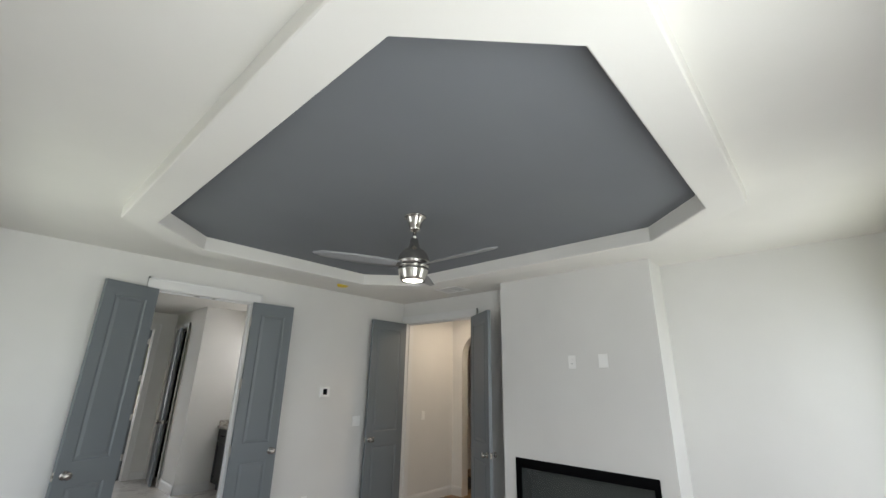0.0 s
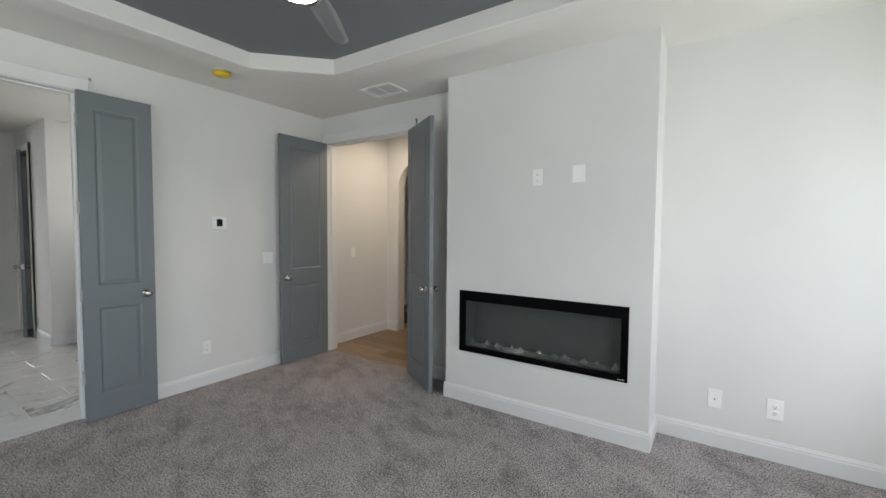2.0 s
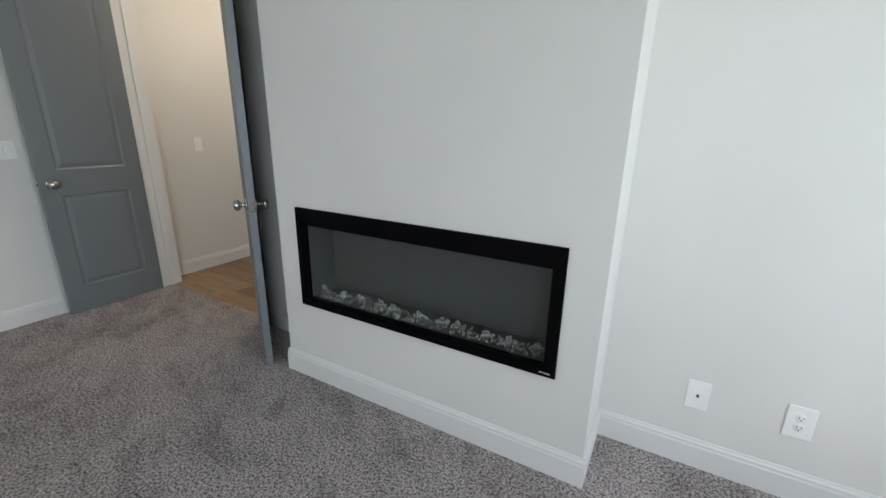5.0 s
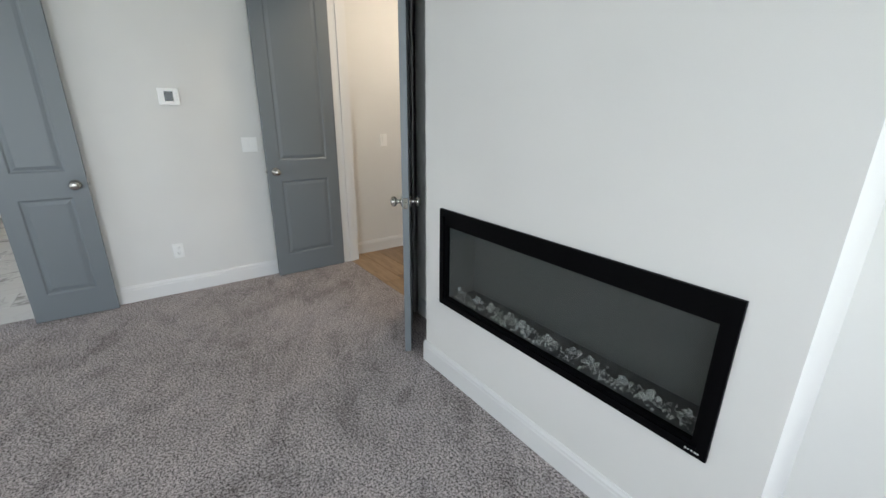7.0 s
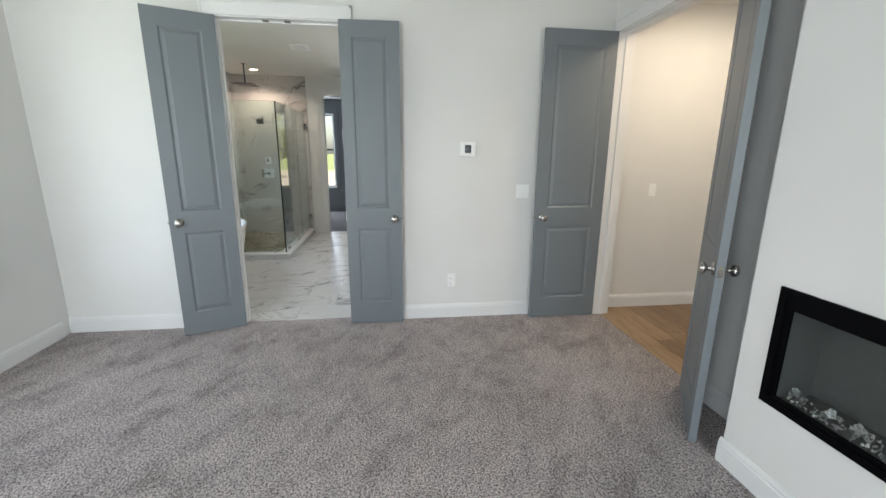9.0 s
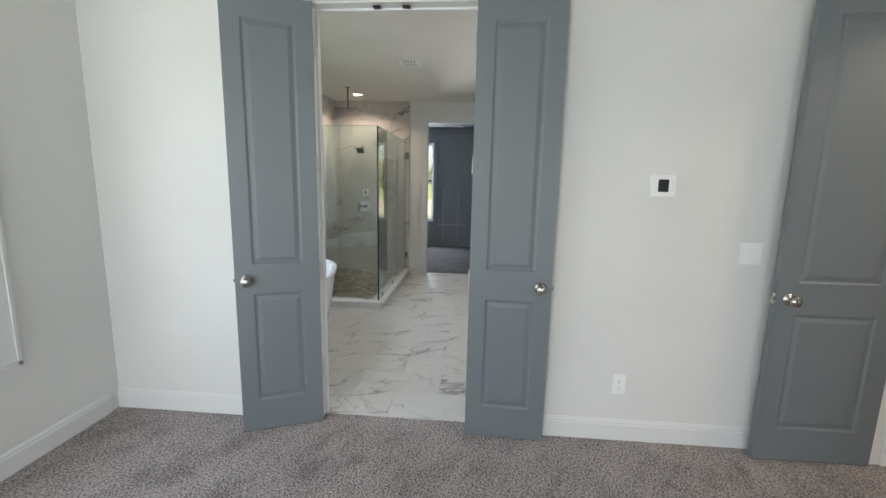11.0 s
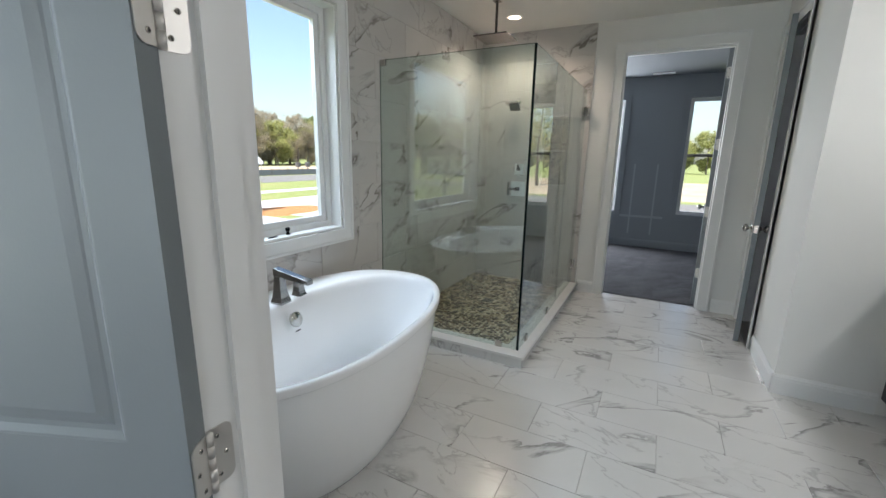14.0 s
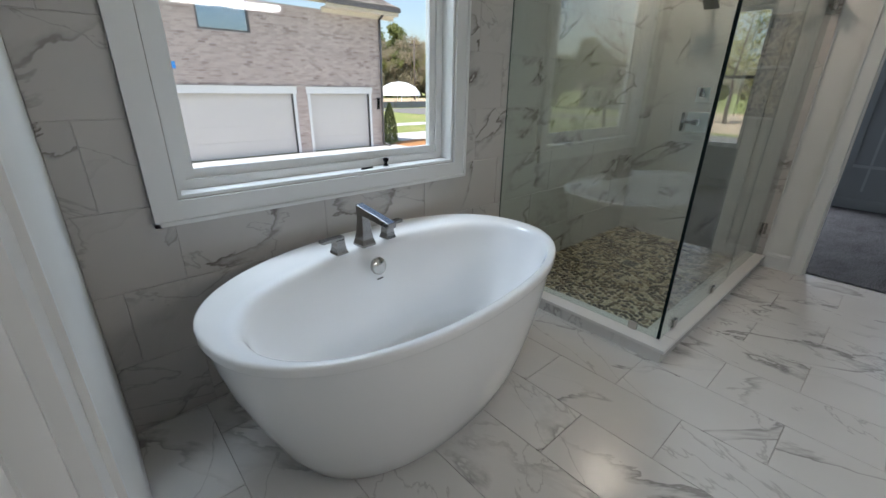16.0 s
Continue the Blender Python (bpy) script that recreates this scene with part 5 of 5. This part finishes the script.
def eave(x0, x1, z, out, name_label):
    bm = bmesh.new()
    box(bm, x0, x1, HY - 0.01, HY + 0.05, z - 0.26, z - 0.12)
    box(bm, x0, x1, HY - 0.01, HY + out, z - 0.12, z - 0.09)
    box(bm, x0, x1, HY + out - 0.02, HY + out, z - 0.09, z + 0.10)
    part("soffit", bm, CREAM, house, "cream painted eave boards")
    bm = bmesh.new()
    box(bm, x0 - 0.02, x1 + 0.02, HY + out, HY + out + 0.12, z + 0.0, z + 0.12)
    part("gutter", bm, GUTTER, house, "dark metal gutter")
    bm = bmesh.new()
    rise, depth = 2.9, 5.2
    vs = [bm.verts.new(p) for p in ((x0 - 0.05, HY + out + 0.06, z + 0.11), (x1 + 0.05, HY + out + 0.06, z + 0.11), (x1 + 0.05, HY - depth, z + rise), (x0 + (3.6 if x0 < -15 else 0.0), HY - depth, z + rise))]
    top = [bm.verts.new(v.co + Vector((0, 0, 0.06))) for v in vs]
    bm.faces.new(vs)
    bm.faces.new(top[::-1])
    for k in range(4):
        j = (k + 1) % 4
        bm.faces.new((vs[k], top[k], top[j], vs[j]))
    bmesh.ops.recalc_face_normals(bm, faces=bm.faces[:])
    roof = part("roof", bm, SHINGLE, house, "grey-brown shingled roof")
    # shingle courses
    vv, ff = [], []
    rs = random.Random(5)
    n = 36
    for i in range(n):
        s0, s1 = i / n, (i + 1) / n
        ya, yb = HY + out + 0.06 + (-(depth + out + 0.06)) * s0, HY + out + 0.06 - (depth + out + 0.06) * s1
        za, zb = z + 0.175 + (rise - 0.11) * s0, z + 0.175 + (rise - 0.11) * s1
        xl = x0 - 0.05 + (3.6 if x0 < -15 else 0.0) * s1
        xx = max(xl, x0 - 0.05)
        while xx < x1:
            w = rs.uniform(0.18, 0.42)
            h = rs.uniform(0.012, 0.03)
            k = len(vv)
            vv += [(xx, ya, za + h), (min(xx + w, x1), ya, za + h), (min(xx + w, x1), yb, zb + 0.004), (xx, yb, zb + 0.004), (xx, ya, za), (min(xx + w, x1), ya, za)]
            ff += [(k, k + 1, k + 2, k + 3), (k + 4, k + 5, k + 1, k)]
            xx += w + 0.006
    data = bpy.data.meshes.new("shingle_courses")
    data.from_pydata(vv, [], ff)
    data.materials.append(SHINGLE_R)
    o = new("shingle_courses", data)
    o.parent = roof
    tagged(o, "overlapping weathered roof shingles", "", "", "stuff")


def shingle_mat():
    m = material("shingle_piece", (0.18, 0.16, 0.14), 0.9)
    n = Nodes(m)
    geo = n.t.nodes.new("ShaderNodeNewGeometry")
    n.colour(n.ramp(geo.outputs["Random Per Island"], [(0.0, (0.14, 0.12, 0.105)), (1.0, (0.33, 0.295, 0.26))]))
    return m


SHINGLE_R = shingle_mat()
eave(-15.95, -12.75, 5.22, 0.42, "")
eave(-12.95, -0.3, 5.52, 0.42, "")
bm = bmesh.new()
tube(bm, (HX0 + 0.06, HY + 0.07, 0.1), (HX0 + 0.06, HY + 0.07, 4.95), 0.045, 8)
tube(bm, (HX0 + 0.06, HY + 0.07, 4.95), (HX0 + 0.0, HY + 0.40, 5.2), 0.045, 8)
tube(bm, (HX0 + 0.06, HY + 0.07, 0.1), (HX0 - 0.1, HY + 0.35, 0.03), 0.045, 8)
part("downspout", bm, GUTTER, house, "dark corner downspout")
bm = bmesh.new()
box(bm, -15.10, -15.00, HY, HY + 0.09, 1.55, 1.62)
box(bm, -15.10, -15.00, HY + 0.0, HY + 0.12, 1.95, 2.0)
box(bm, -15.09, -15.01, HY + 0.02, HY + 0.10, 1.62, 1.95)
part("wall_lantern", bm, BLACK, house, "black wall lantern")
BLUE = material("blue_patch", (0.05, 0.30, 0.75), 0.6)
bm = bmesh.new()
box(bm, -7.75, -7.52, HY + 0.004, HY + 0.010, 2.88, 3.08)
part("masking_patch", bm, BLUE, house, "square bright blue masking patch")


# trees
def leaf_mat(name, a, b):
    m = material(name, a, 0.7, 0, 0.25)
    n = Nodes(m)
    geo = n.t.nodes.new("ShaderNodeNewGeometry")
    n.colour(n.ramp(geo.outputs["Random Per Island"], [(0.0, a), (1.0, b)]))
    tl, mx = n.t.nodes.new("ShaderNodeBsdfTranslucent"), n.t.nodes.new("ShaderNodeMixShader")
    n.link(n.bsdf.inputs["Base Color"].links[0].from_socket, tl.inputs["Color"])
    mx.inputs[0].default_value = 0.6
    n.link(n.bsdf.outputs[0], mx.inputs[1])
    n.link(tl.outputs[0], mx.inputs[2])
    n.link(mx.outputs[0], n.t.nodes["Material Output"].inputs[0])
    return m


BARK = patchy("bark", [(0.3, (0.10, 0.08, 0.065)), (0.7, (0.20, 0.17, 0.145))], 8)
PINE = leaf_mat("pine_needles", (0.15, 0.19, 0.07), (0.36, 0.38, 0.16))
SPRING = leaf_mat("spring_leaves", (0.28, 0.31, 0.11), (0.58, 0.56, 0.26))
TWIGS = leaf_mat("twig_haze", (0.36, 0.31, 0.22), (0.55, 0.49, 0.36))


def limb(bm, a, b, r0, r1, n=5):
    a, b = Vector(a), Vector(b)
    m = (b - a).to_track_quat("Z", "Y").to_matrix().to_4x4()
    rings = []
    for p, r in ((a, r0), (b, r1)):
        rings.append([p + m @ Vector((r * math.cos(2 * math.pi * k / n), r * math.sin(2 * math.pi * k / n), 0)) for k in range(n)])
    loft(bm, rings, False)


def tree(label, name, h, seed, crown, leaves, size, mat, bare=False, low=0.3, width=0.32):
    """A tree at the origin: tapered trunk, limbs, and a crown of many small leaf blades."""
    r = random.Random(seed)
    ob = thing(name, pose(0, 0, 0), label, "tree")
    bm = bmesh.new()
    tips, levels = [], 7
    pts = [Vector((0, 0, 0))]
    for k in range(levels):
        pts.append(pts[-1] + Vector((r.uniform(-0.02, 0.02) * h, r.uniform(-0.02, 0.02) * h, h * 0.95 / levels)))
    for k in range(levels):
        limb(bm, pts[k], pts[k + 1], h * 0.018 * (1 - k / levels) + 0.02, h * 0.018 * (1 - (k + 1) / levels) + 0.015, 7)

    def grow(p, d, length, rad, depth):
        e = p + d * length
        limb(bm, p, e, rad, rad * 0.55, 4)
        tips.append(e)
        if depth:
            for _ in range(3 if bare else 2):
                nd = (d + Vector((r.uniform(-0.75, 0.75), r.uniform(-0.75, 0.75), r.uniform(-0.25, 0.55)))).normalized()
                grow(p + d * length * r.uniform(0.45, 1.0), nd, length * r.uniform(0.55, 0.8), rad * 0.55, depth - 1)

    count = 15 if bare else 16
    for k in range(count):
        s = low + (0.97 - low) * k / count
        i = min(levels - 1, int(s * levels / 0.95 * 0.95))
        p = pts[i].lerp(pts[i + 1], min(1, s * levels - i))
        a = r.uniform(0, 2 * math.pi)
        prof = math.sin(math.pi * min(1, (s - low) / (1.02 - low) * 0.85 + 0.15)) ** 0.7 if crown == "round" else 1.05 - (s - low) / (1.05 - low)
        length = h * width * max(0.15, prof) * r.uniform(0.7, 1.1)
        d = Vector((math.cos(a), math.sin(a), r.uniform(0.15, 0.7) if crown == "round" else r.uniform(-0.1, 0.25))).normalized()
        grow(p, d, length * (0.6 if bare else 0.75), h * 0.0075 * (1.15 - s) + 0.008, 4 if bare else 2)
    part("trunk", bm, BARK, ob, "grey-brown trunk and branches")
    if leaves:
        vv, ff = [], []
        for _ in range(leaves):
            t = r.choice(tips)
            c = t + Vector((r.gauss(0, 1), r.gauss(0, 1), r.gauss(0, 0.8))) * h * (0.035 if crown != "round" else 0.045)
            u = Vector((r.gauss(0, 1), r.gauss(0, 1), r.gauss(0, 1))).normalized() * size * r.uniform(0.6, 1.4)
            w = Vector((r.gauss(0, 1), r.gauss(0, 1), r.gauss(0, 1))).normalized() * size * r.uniform(0.4, 0.9)
            k = len(vv)
            vv += [tuple(c - u), tuple(c + w), tuple(c + u), tuple(c - w)]
            ff += [(k, k + 1, k + 2, k + 3)]
        data = bpy.data.meshes.new("crown")
        data.from_pydata(vv, [], ff)
        data.materials.append(mat)
        c = new("crown", data)
        c.parent = ob
    return ob


protos = [
    tree("tall dark green pine among other trees behind the houses", "pine_tree", 17, 1, "cone", 8000, 0.34, PINE, low=0.35, width=0.24),
    tree("light green leafing tree at the wood edge", "leafy_tree", 13, 2, "round", 8000, 0.32, SPRING, low=0.07),
    tree("thin brown tree with bare twigs at the wood edge", "bare_tree", 13, 3, "round", 5500, 0.16, TWIGS, low=0.06),
    tree("broad dark green tree beyond the lawn", "broad_tree", 12, 4, "round", 8000, 0.33, PINE, low=0.08, width=0.36),
]


def plant(k, x, y, s, rz):
    copy_thing(protos[k], pose(x, y, GZ - 0.05, 0, 0, rz) @ Matrix.Scale(s, 4))


for k, p in enumerate(protos):
    p.matrix_basis = pose((-90, -84, -78, 52)[k], (-118, -112, -120, -50)[k], GZ - 0.05, 0, 0, 20 * k)
rt = random.Random(11)
# wood edge beyond the dirt lot
for i in range(150):
    s = i / 149
    plant(rt.choice((0, 2, 2, 2, 1, 2)), -165 + 135 * s + rt.uniform(-2, 2), -78 - 24 * s + rt.uniform(-10, 10), rt.uniform(0.65, 1.1), rt.uniform(0, 360))
# beyond the lawn, seen in the shower glass
for i in range(60):
    s = i / 59
    plant(rt.choice((3, 1, 1, 0, 2)), 62 - 20 * s + rt.uniform(-4, 4), 22 - 110 * s + rt.uniform(-2, 2), rt.uniform(0.5, 0.75), rt.uniform(0, 360))
# beyond the road west of the closet
for i in range(14):
    s = i / 13
    plant(rt.choice((1, 2, 2, 1)), -120 + rt.uniform(-6, 6), -8 + 62 * s + rt.uniform(-3, 3), rt.uniform(0.5, 0.75), rt.uniform(0, 360))
big = tree("large bare oak with spreading branches on the lawn", "oak_tree", 15, 9, "round", 9000, 0.07, BARK, bare=True, low=0.28, width=0.42)
big.matrix_basis = pose(25.5, -14.0, GZ - 0.05)
sap = tree("small bare sapling on the lawn", "sapling", 3.6, 12, "round", 0, 0.1, TWIGS, bare=True, low=0.4, width=0.22)
sap.matrix_basis = pose(13.5, -10.0, GZ - 0.05)
near = tree("slender half-leafed tree beyond the closet windows", "young_tree", 9, 17, "round", 1800, 0.12, SPRING, bare=True, low=0.45, width=0.25)
near.matrix_basis = pose(-46, 11.5, GZ - 0.05)

# cypress at the garage corner
cyp = thing("cypress_shrub", pose(-16.05, -14.6, GZ), "narrow dark green cypress shrub at the garage corner", "shrub")
rc = random.Random(6)
vv, ff = [], []
for _ in range(2600):
    z = rc.uniform(0.08, 1.75)
    rad = 0.36 * (1 - (z / 1.8) ** 2.2) * math.sqrt(rc.uniform(0.35, 1)) + 0.02
    a = rc.uniform(0, 2 * math.pi)
    c = Vector((rad * math.cos(a), rad * math.sin(a), z))
    u = Vector((rc.gauss(0, 0.4), rc.gauss(0, 0.4), 1)).normalized() * 0.06
    w = Vector((rc.gauss(0, 1), rc.gauss(0, 1), 0)).normalized() * 0.018
    k = len(vv)
    vv += [tuple(c - u), tuple(c + w), tuple(c + u), tuple(c - w)]
    ff += [(k, k + 1, k + 2, k + 3)]
data = bpy.data.meshes.new("foliage")
data.from_pydata(vv, [], ff)
data.materials.append(PINE)
ob = new("foliage", data)
ob.parent = cyp
bm = bmesh.new()
limb(bm, (0, 0, 0), (0, 0, 1.5), 0.03, 0.01, 6)
part("stem", bm, BARK, cyp)

# utility pole, tarpaulin dome, silt fence and far boxes
pole = thing("utility_pole", pose(-60, -69, GZ - 0.04), "tall wooden utility pole beyond the road", "utility pole")
bm = bmesh.new()
tube(bm, (0, 0, 0), (0, 0, 11), 0.16, 8)
part("post", bm, BARK, pole)
bm = bmesh.new()
box(bm, -1.2, 1.2, -0.06, 0.06, 10.1, 10.3)
part("crossarm", bm, BARK, pole)
dome = thing("tarpaulin_dome", pose(-42, -49.5, GZ - 0.01), "white tarpaulin dome tent on the dirt lot", "tent")
bm = bmesh.new()
lathe(bm, [(3.1, 1.3), (2.95, 1.75), (2.3, 2.5), (1.2, 3.0), (0, 3.15)], 16)
part("canopy", bm, PLASTIC, dome)
for a in range(0, 360, 60):
    bm = bmesh.new()
    tube(bm, (2.95 * math.cos(radians(a)), 2.95 * math.sin(radians(a)), 0), (2.95 * math.cos(radians(a)), 2.95 * math.sin(radians(a)), 1.35), 0.05, 6)
    part("leg", bm, PLASTIC, dome)
FENCE = paint("silt_fence_cloth", (0.16, 0.17, 0.19), 0.8)
fence = thing("silt_fence", pose(-75, -42.3, GZ - 0.02), "low grey silt fence along the road", "fence")
for k in range(22):
    bm = bmesh.new()
    box(bm, k * 2.6, k * 2.6 + 2.54, -0.01, 0.01, 0.0, 0.75)
    part("fence_panel", bm, FENCE, fence)
    bm = bmesh.new()
    box(bm, k * 2.6 - 0.03, k * 2.6 + 0.03, 0.012, 0.06, 0, 0.95)
    part("post", bm, BARK, fence)
for dx in (0, 1.9):
    bx = thing("utility_box", pose(-51 + dx, -46, GZ - 0.01), "small dark box on a post beyond the fence", "utility box")
    bm = bmesh.new()
    bevelled(bm, -0.35, 0.35, -0.2, 0.2, 0.9, 1.6, 0.03)
    part("box", bm, GUTTER, bx)
    bm = bmesh.new()
    box(bm, -0.06, 0.06, -0.06, 0.06, 0, 0.9)
    part("post", bm, BARK, bx)
farh = thing("far_house", pose(55, -28, GZ - 0.03, 0, 0, 8), "pale house far beyond the lawn", "house")
bm = bmesh.new()
box(bm, -5, 5, -4, 4, 0, 3)
part("wall", bm, CREAM, farh)
bm = bmesh.new()
loft(bm, [[(x, -4.5, 2.9), (x, 4.5, 2.9), (x, 0, 5.4)] for x in (-5.3, 5.3)], True, False)
part("roof", bm, SHINGLE, farh)
for y in (-2.2, 0.2, 2.4):
    bm = bmesh.new()
    box(bm, -5.04, -4.96, y - 0.45, y + 0.45, 1.0, 2.3)
    part("window", bm, DARKGLASS, farh)

# ---- pieces of floors and walls ----


def piece_mesh(name, w, d, h, r=0.0015):
    """A flat slab w x d with its top at h and worn top edges, centred."""
    bm = bmesh.new()
    rings = []
    for inset, z in ((0, 0), (0, h - r), (r, h)):
        a, b = w / 2 - inset, d / 2 - inset
        rings.append([(-a, -b, z), (a, -b, z), (a, b, z), (-a, b, z)])
    loft(bm, rings, False, False)
    bm.faces.new([bm.verts.new(p) for p in rings[-1]])
    bmesh.ops.remove_doubles(bm, verts=bm.verts[:], dist=1e-5)
    data = bpy.data.meshes.new(name)
    bm.to_mesh(data)
    bm.free()
    return data


MESHES = {}


def piece(name, mat, w, d, h, m, parent):
    key = (name, round(w, 3), round(d, 3), round(h, 4), mat.name)
    if key not in MESHES:
        MESHES[key] = piece_mesh(name, w, d, h)
        MESHES[key].materials.append(mat)
    ob = new(name, MESHES[key])
    ob.matrix_basis = m
    ob.parent = parent
    return ob


def tile_field(name, mat, bounds, holes, step_a, step_b, start_a, shift, gap, place, thick, parent, start_b=0.0):
    """Running-bond tiles: rows across b of height step_b, tiles of length step_a along a."""
    a0, a1, b0, b1 = bounds
    row = math.floor((b0 - start_b) / step_b)
    while start_b + row * step_b < b1:
        r0, r1 = start_b + row * step_b, start_b + (row + 1) * step_b
        off = start_a + shift * (row % 2)
        k = math.floor((a0 - off) / step_a)
        while off + k * step_a < a1:
            q = (max(a0, off + k * step_a + gap / 2), min(a1, off + (k + 1) * step_a - gap / 2), max(b0, r0 + gap / 2), min(b1, r1 - gap / 2))
            if q[1] - q[0] > 0.006 and q[3] - q[2] > 0.006:
                for p in minus(q, holes):
                    piece(name, mat, p[1] - p[0], p[3] - p[2], thick, place((p[0] + p[1]) / 2, (p[2] + p[3]) / 2), parent)
            k += 1
        row += 1


# bathroom floor: long tiles across the room, in running bond
bm = bmesh.new()
box(bm, -8.92, -4.60, 0.0, 3.86, -0.03, -0.006)
bath_floor = structure("bathroom_floor", bm, GROUT, "polished marble-look floor tiles with grey veins")
tile_field("tile", MARBLEF, (0.002, 3.858, -8.91, -4.605), [(2.701, 4.3, -8.93, -7.30), (0, 1.10, -8.93, -6.91)], 0.612, 0.306, 2.06, 0.306, 0.0022,
           lambda a, b: pose(b, a, -0.0065) @ pose(0, 0, 0, 0, 0, 90), 0.0065, bath_floor, -7.07)

# tiled walls of the tub alcove and the shower
backer = wall("tile_wall_south", "y", -0.0115, -0.004, CX + 0.001, BX - 0.001, 0.0, H, [(-6.405, -4.995, 0.925, 2.335)], GROUT, "large marble-look wall tiles round the tub window")
tile_field("tile", MARBLEW, (CX + 0.012, BX - 0.001, 0.0, H), [(-6.40, -5.0, 0.93, 2.33)], 0.612, 0.305, -4.76 - 0.209, 0.209, 0.0025,
           lambda a, b: pose(a, -0.004, b, -90), 0.004, backer)
backer = wall("tile_wall_west", "x", CX + 0.0005, CX + 0.004, 0.0, 1.208, 0.0, H, [(0.735, 1.045, 1.14, 1.88)], GROUT, "large marble-look wall tiles in the shower")
tile_field("tile", MARBLEW, (0.0, 1.208, 0.0, H), [(0.735, 1.045, 1.14, 1.88)], 0.612, 0.305, 0.0, 0.306, 0.0025,
           lambda a, b: pose(CX + 0.004, a, b) @ pose(0, 0, 0, 90, 0, 90), 0.008, backer)
bm = bmesh.new()
box(bm, CX, CX + 0.012, 1.209, 1.215, 0.0, H)
structure("tile_edge_trim", bm, SLAB)

# oak planks in the hall
bm = bmesh.new()
box(bm, -5.6, -2.3, 4.56, 8.1, -0.03, -0.012)
hall_floor = structure("hall_floor", bm, DARKSLOT, "warm oak plank floor in the hall")
rp = random.Random(8)
y = 4.561
row = 0
while y < 8.0:
    x = -5.6 - rp.uniform(0, 1.2)
    while x < -2.3:
        L = rp.choice((0.9, 1.2, 1.5))
        a0, a1 = max(x, -5.6), min(x + L - 0.002, -2.3)
        if a1 - a0 > 0.02 and not (y < 6.75 and a1 < -4.61):
            a0 = max(a0, -4.61) if y < 6.75 else a0
            ob = piece("plank", OAK, 0.176, a1 - a0, 0.012, pose((a0 + a1) / 2, y + 0.089, -0.012, 0, 0, 90), hall_floor)
        x += L
    y += 0.178

# pebbles of the shower floor and the niche
sf = bpy.data.objects["shower_floor"]
PEB = []
for k in range(6):
    rk = random.Random(20 + k)
    bm = bmesh.new()
    n = 9
    e = rk.uniform(1.25, 1.7)
    base = [(0.0155 * e * math.cos(2 * math.pi * i / n) * rk.uniform(0.9, 1.08), 0.0155 * math.sin(2 * math.pi * i / n) * rk.uniform(0.9, 1.08)) for i in range(n)]
    rings = [[(x * s, y * s, z) for x, y in base] for s, z in ((0.97, 0.0), (1.0, 0.003), (0.82, 0.0062))]
    loft(bm, rings, False)
    top = bm.verts.new((0, 0, 0.0072))
    ring_v = [v for v in bm.verts if abs(v.co.z - 0.0062) < 1e-6]
    for a, b in zip(ring_v, ring_v[1:] + ring_v[:1]):
        bm.faces.new((a, b, top)).smooth = True
    bmesh.ops.recalc_face_normals(bm, faces=bm.faces[:])
    data = bpy.data.meshes.new("pebble")
    bm.to_mesh(data)
    bm.free()
    data.materials.append(PEBBLE)
    PEB.append(data)


def scatter(x0, x1, y0, y1, step, seed, avoid=None):
    r = random.Random(seed)
    out, j, y = [], 0, y0 + step * 0.5
    while y < y1 - step * 0.3:
        x = x0 + step * (0.55 + 0.6 * (j % 2))
        while x < x1 - step * 0.4:
            p = (x + r.uniform(-0.2, 0.2) * step, y + r.uniform(-0.16, 0.16) * step)
            if not (avoid and abs(p[0] - avoid[0]) < avoid[2] and abs(p[1] - avoid[1]) < avoid[2]):
                out.append((*p, r.uniform(0, 180), r.uniform(0.78, 1.12), r.randrange(6)))
            x += step * 1.22
        y += step * 0.92
        j += 1
    return out


spots = scatter(CX + 0.012, -6.93, 0.0, 1.075, 0.037, 3, (-7.9, 0.53, 0.07))
spots.sort(key=lambda s: -s[0])
for x, y, rz, sc, k in spots[:300]:
    ob = new("pebble", PEB[k])
    ob.matrix_basis = pose(x, y, 0.0295, 0, 0, rz) @ Matrix.Diagonal((sc, sc, 1, 1))
    ob.parent = sf


def joined(name, items, place, parent, label):
    vv, ff = [], []
    for x, y, rz, sc, k in items:
        m = place(x, y) @ pose(0, 0, 0, 0, 0, rz) @ Matrix.Diagonal((sc, sc, 1, 1))
        base = len(vv)
        vv += [tuple(m @ v.co) for v in PEB[k].vertices]
        ff += [tuple(base + i for i in p.vertices) for p in PEB[k].polygons]
    data = bpy.data.meshes.new(name)
    data.from_pydata(vv, [], ff)
    data.materials.append(PEBBLE)
    ob = new(name, data)
    ob.parent = parent
    return tagged(ob, label, "", "", "stuff")


joined("pebble_field", spots[300:], lambda x, y: pose(x, y, 0.0295), sf, "brown and tan flat shower pebbles")
PEBBLE_N = scatter(0.747, 1.033, 1.152, 1.868, 0.036, 9)
joined("pebble_lining", PEBBLE_N, lambda a, b: pose(NX - 0.0005, a, b) @ pose(0, 0, 0, 90, 0, 90), bpy.data.objects["niche_back"], "brown and tan pebbles lining the niche")
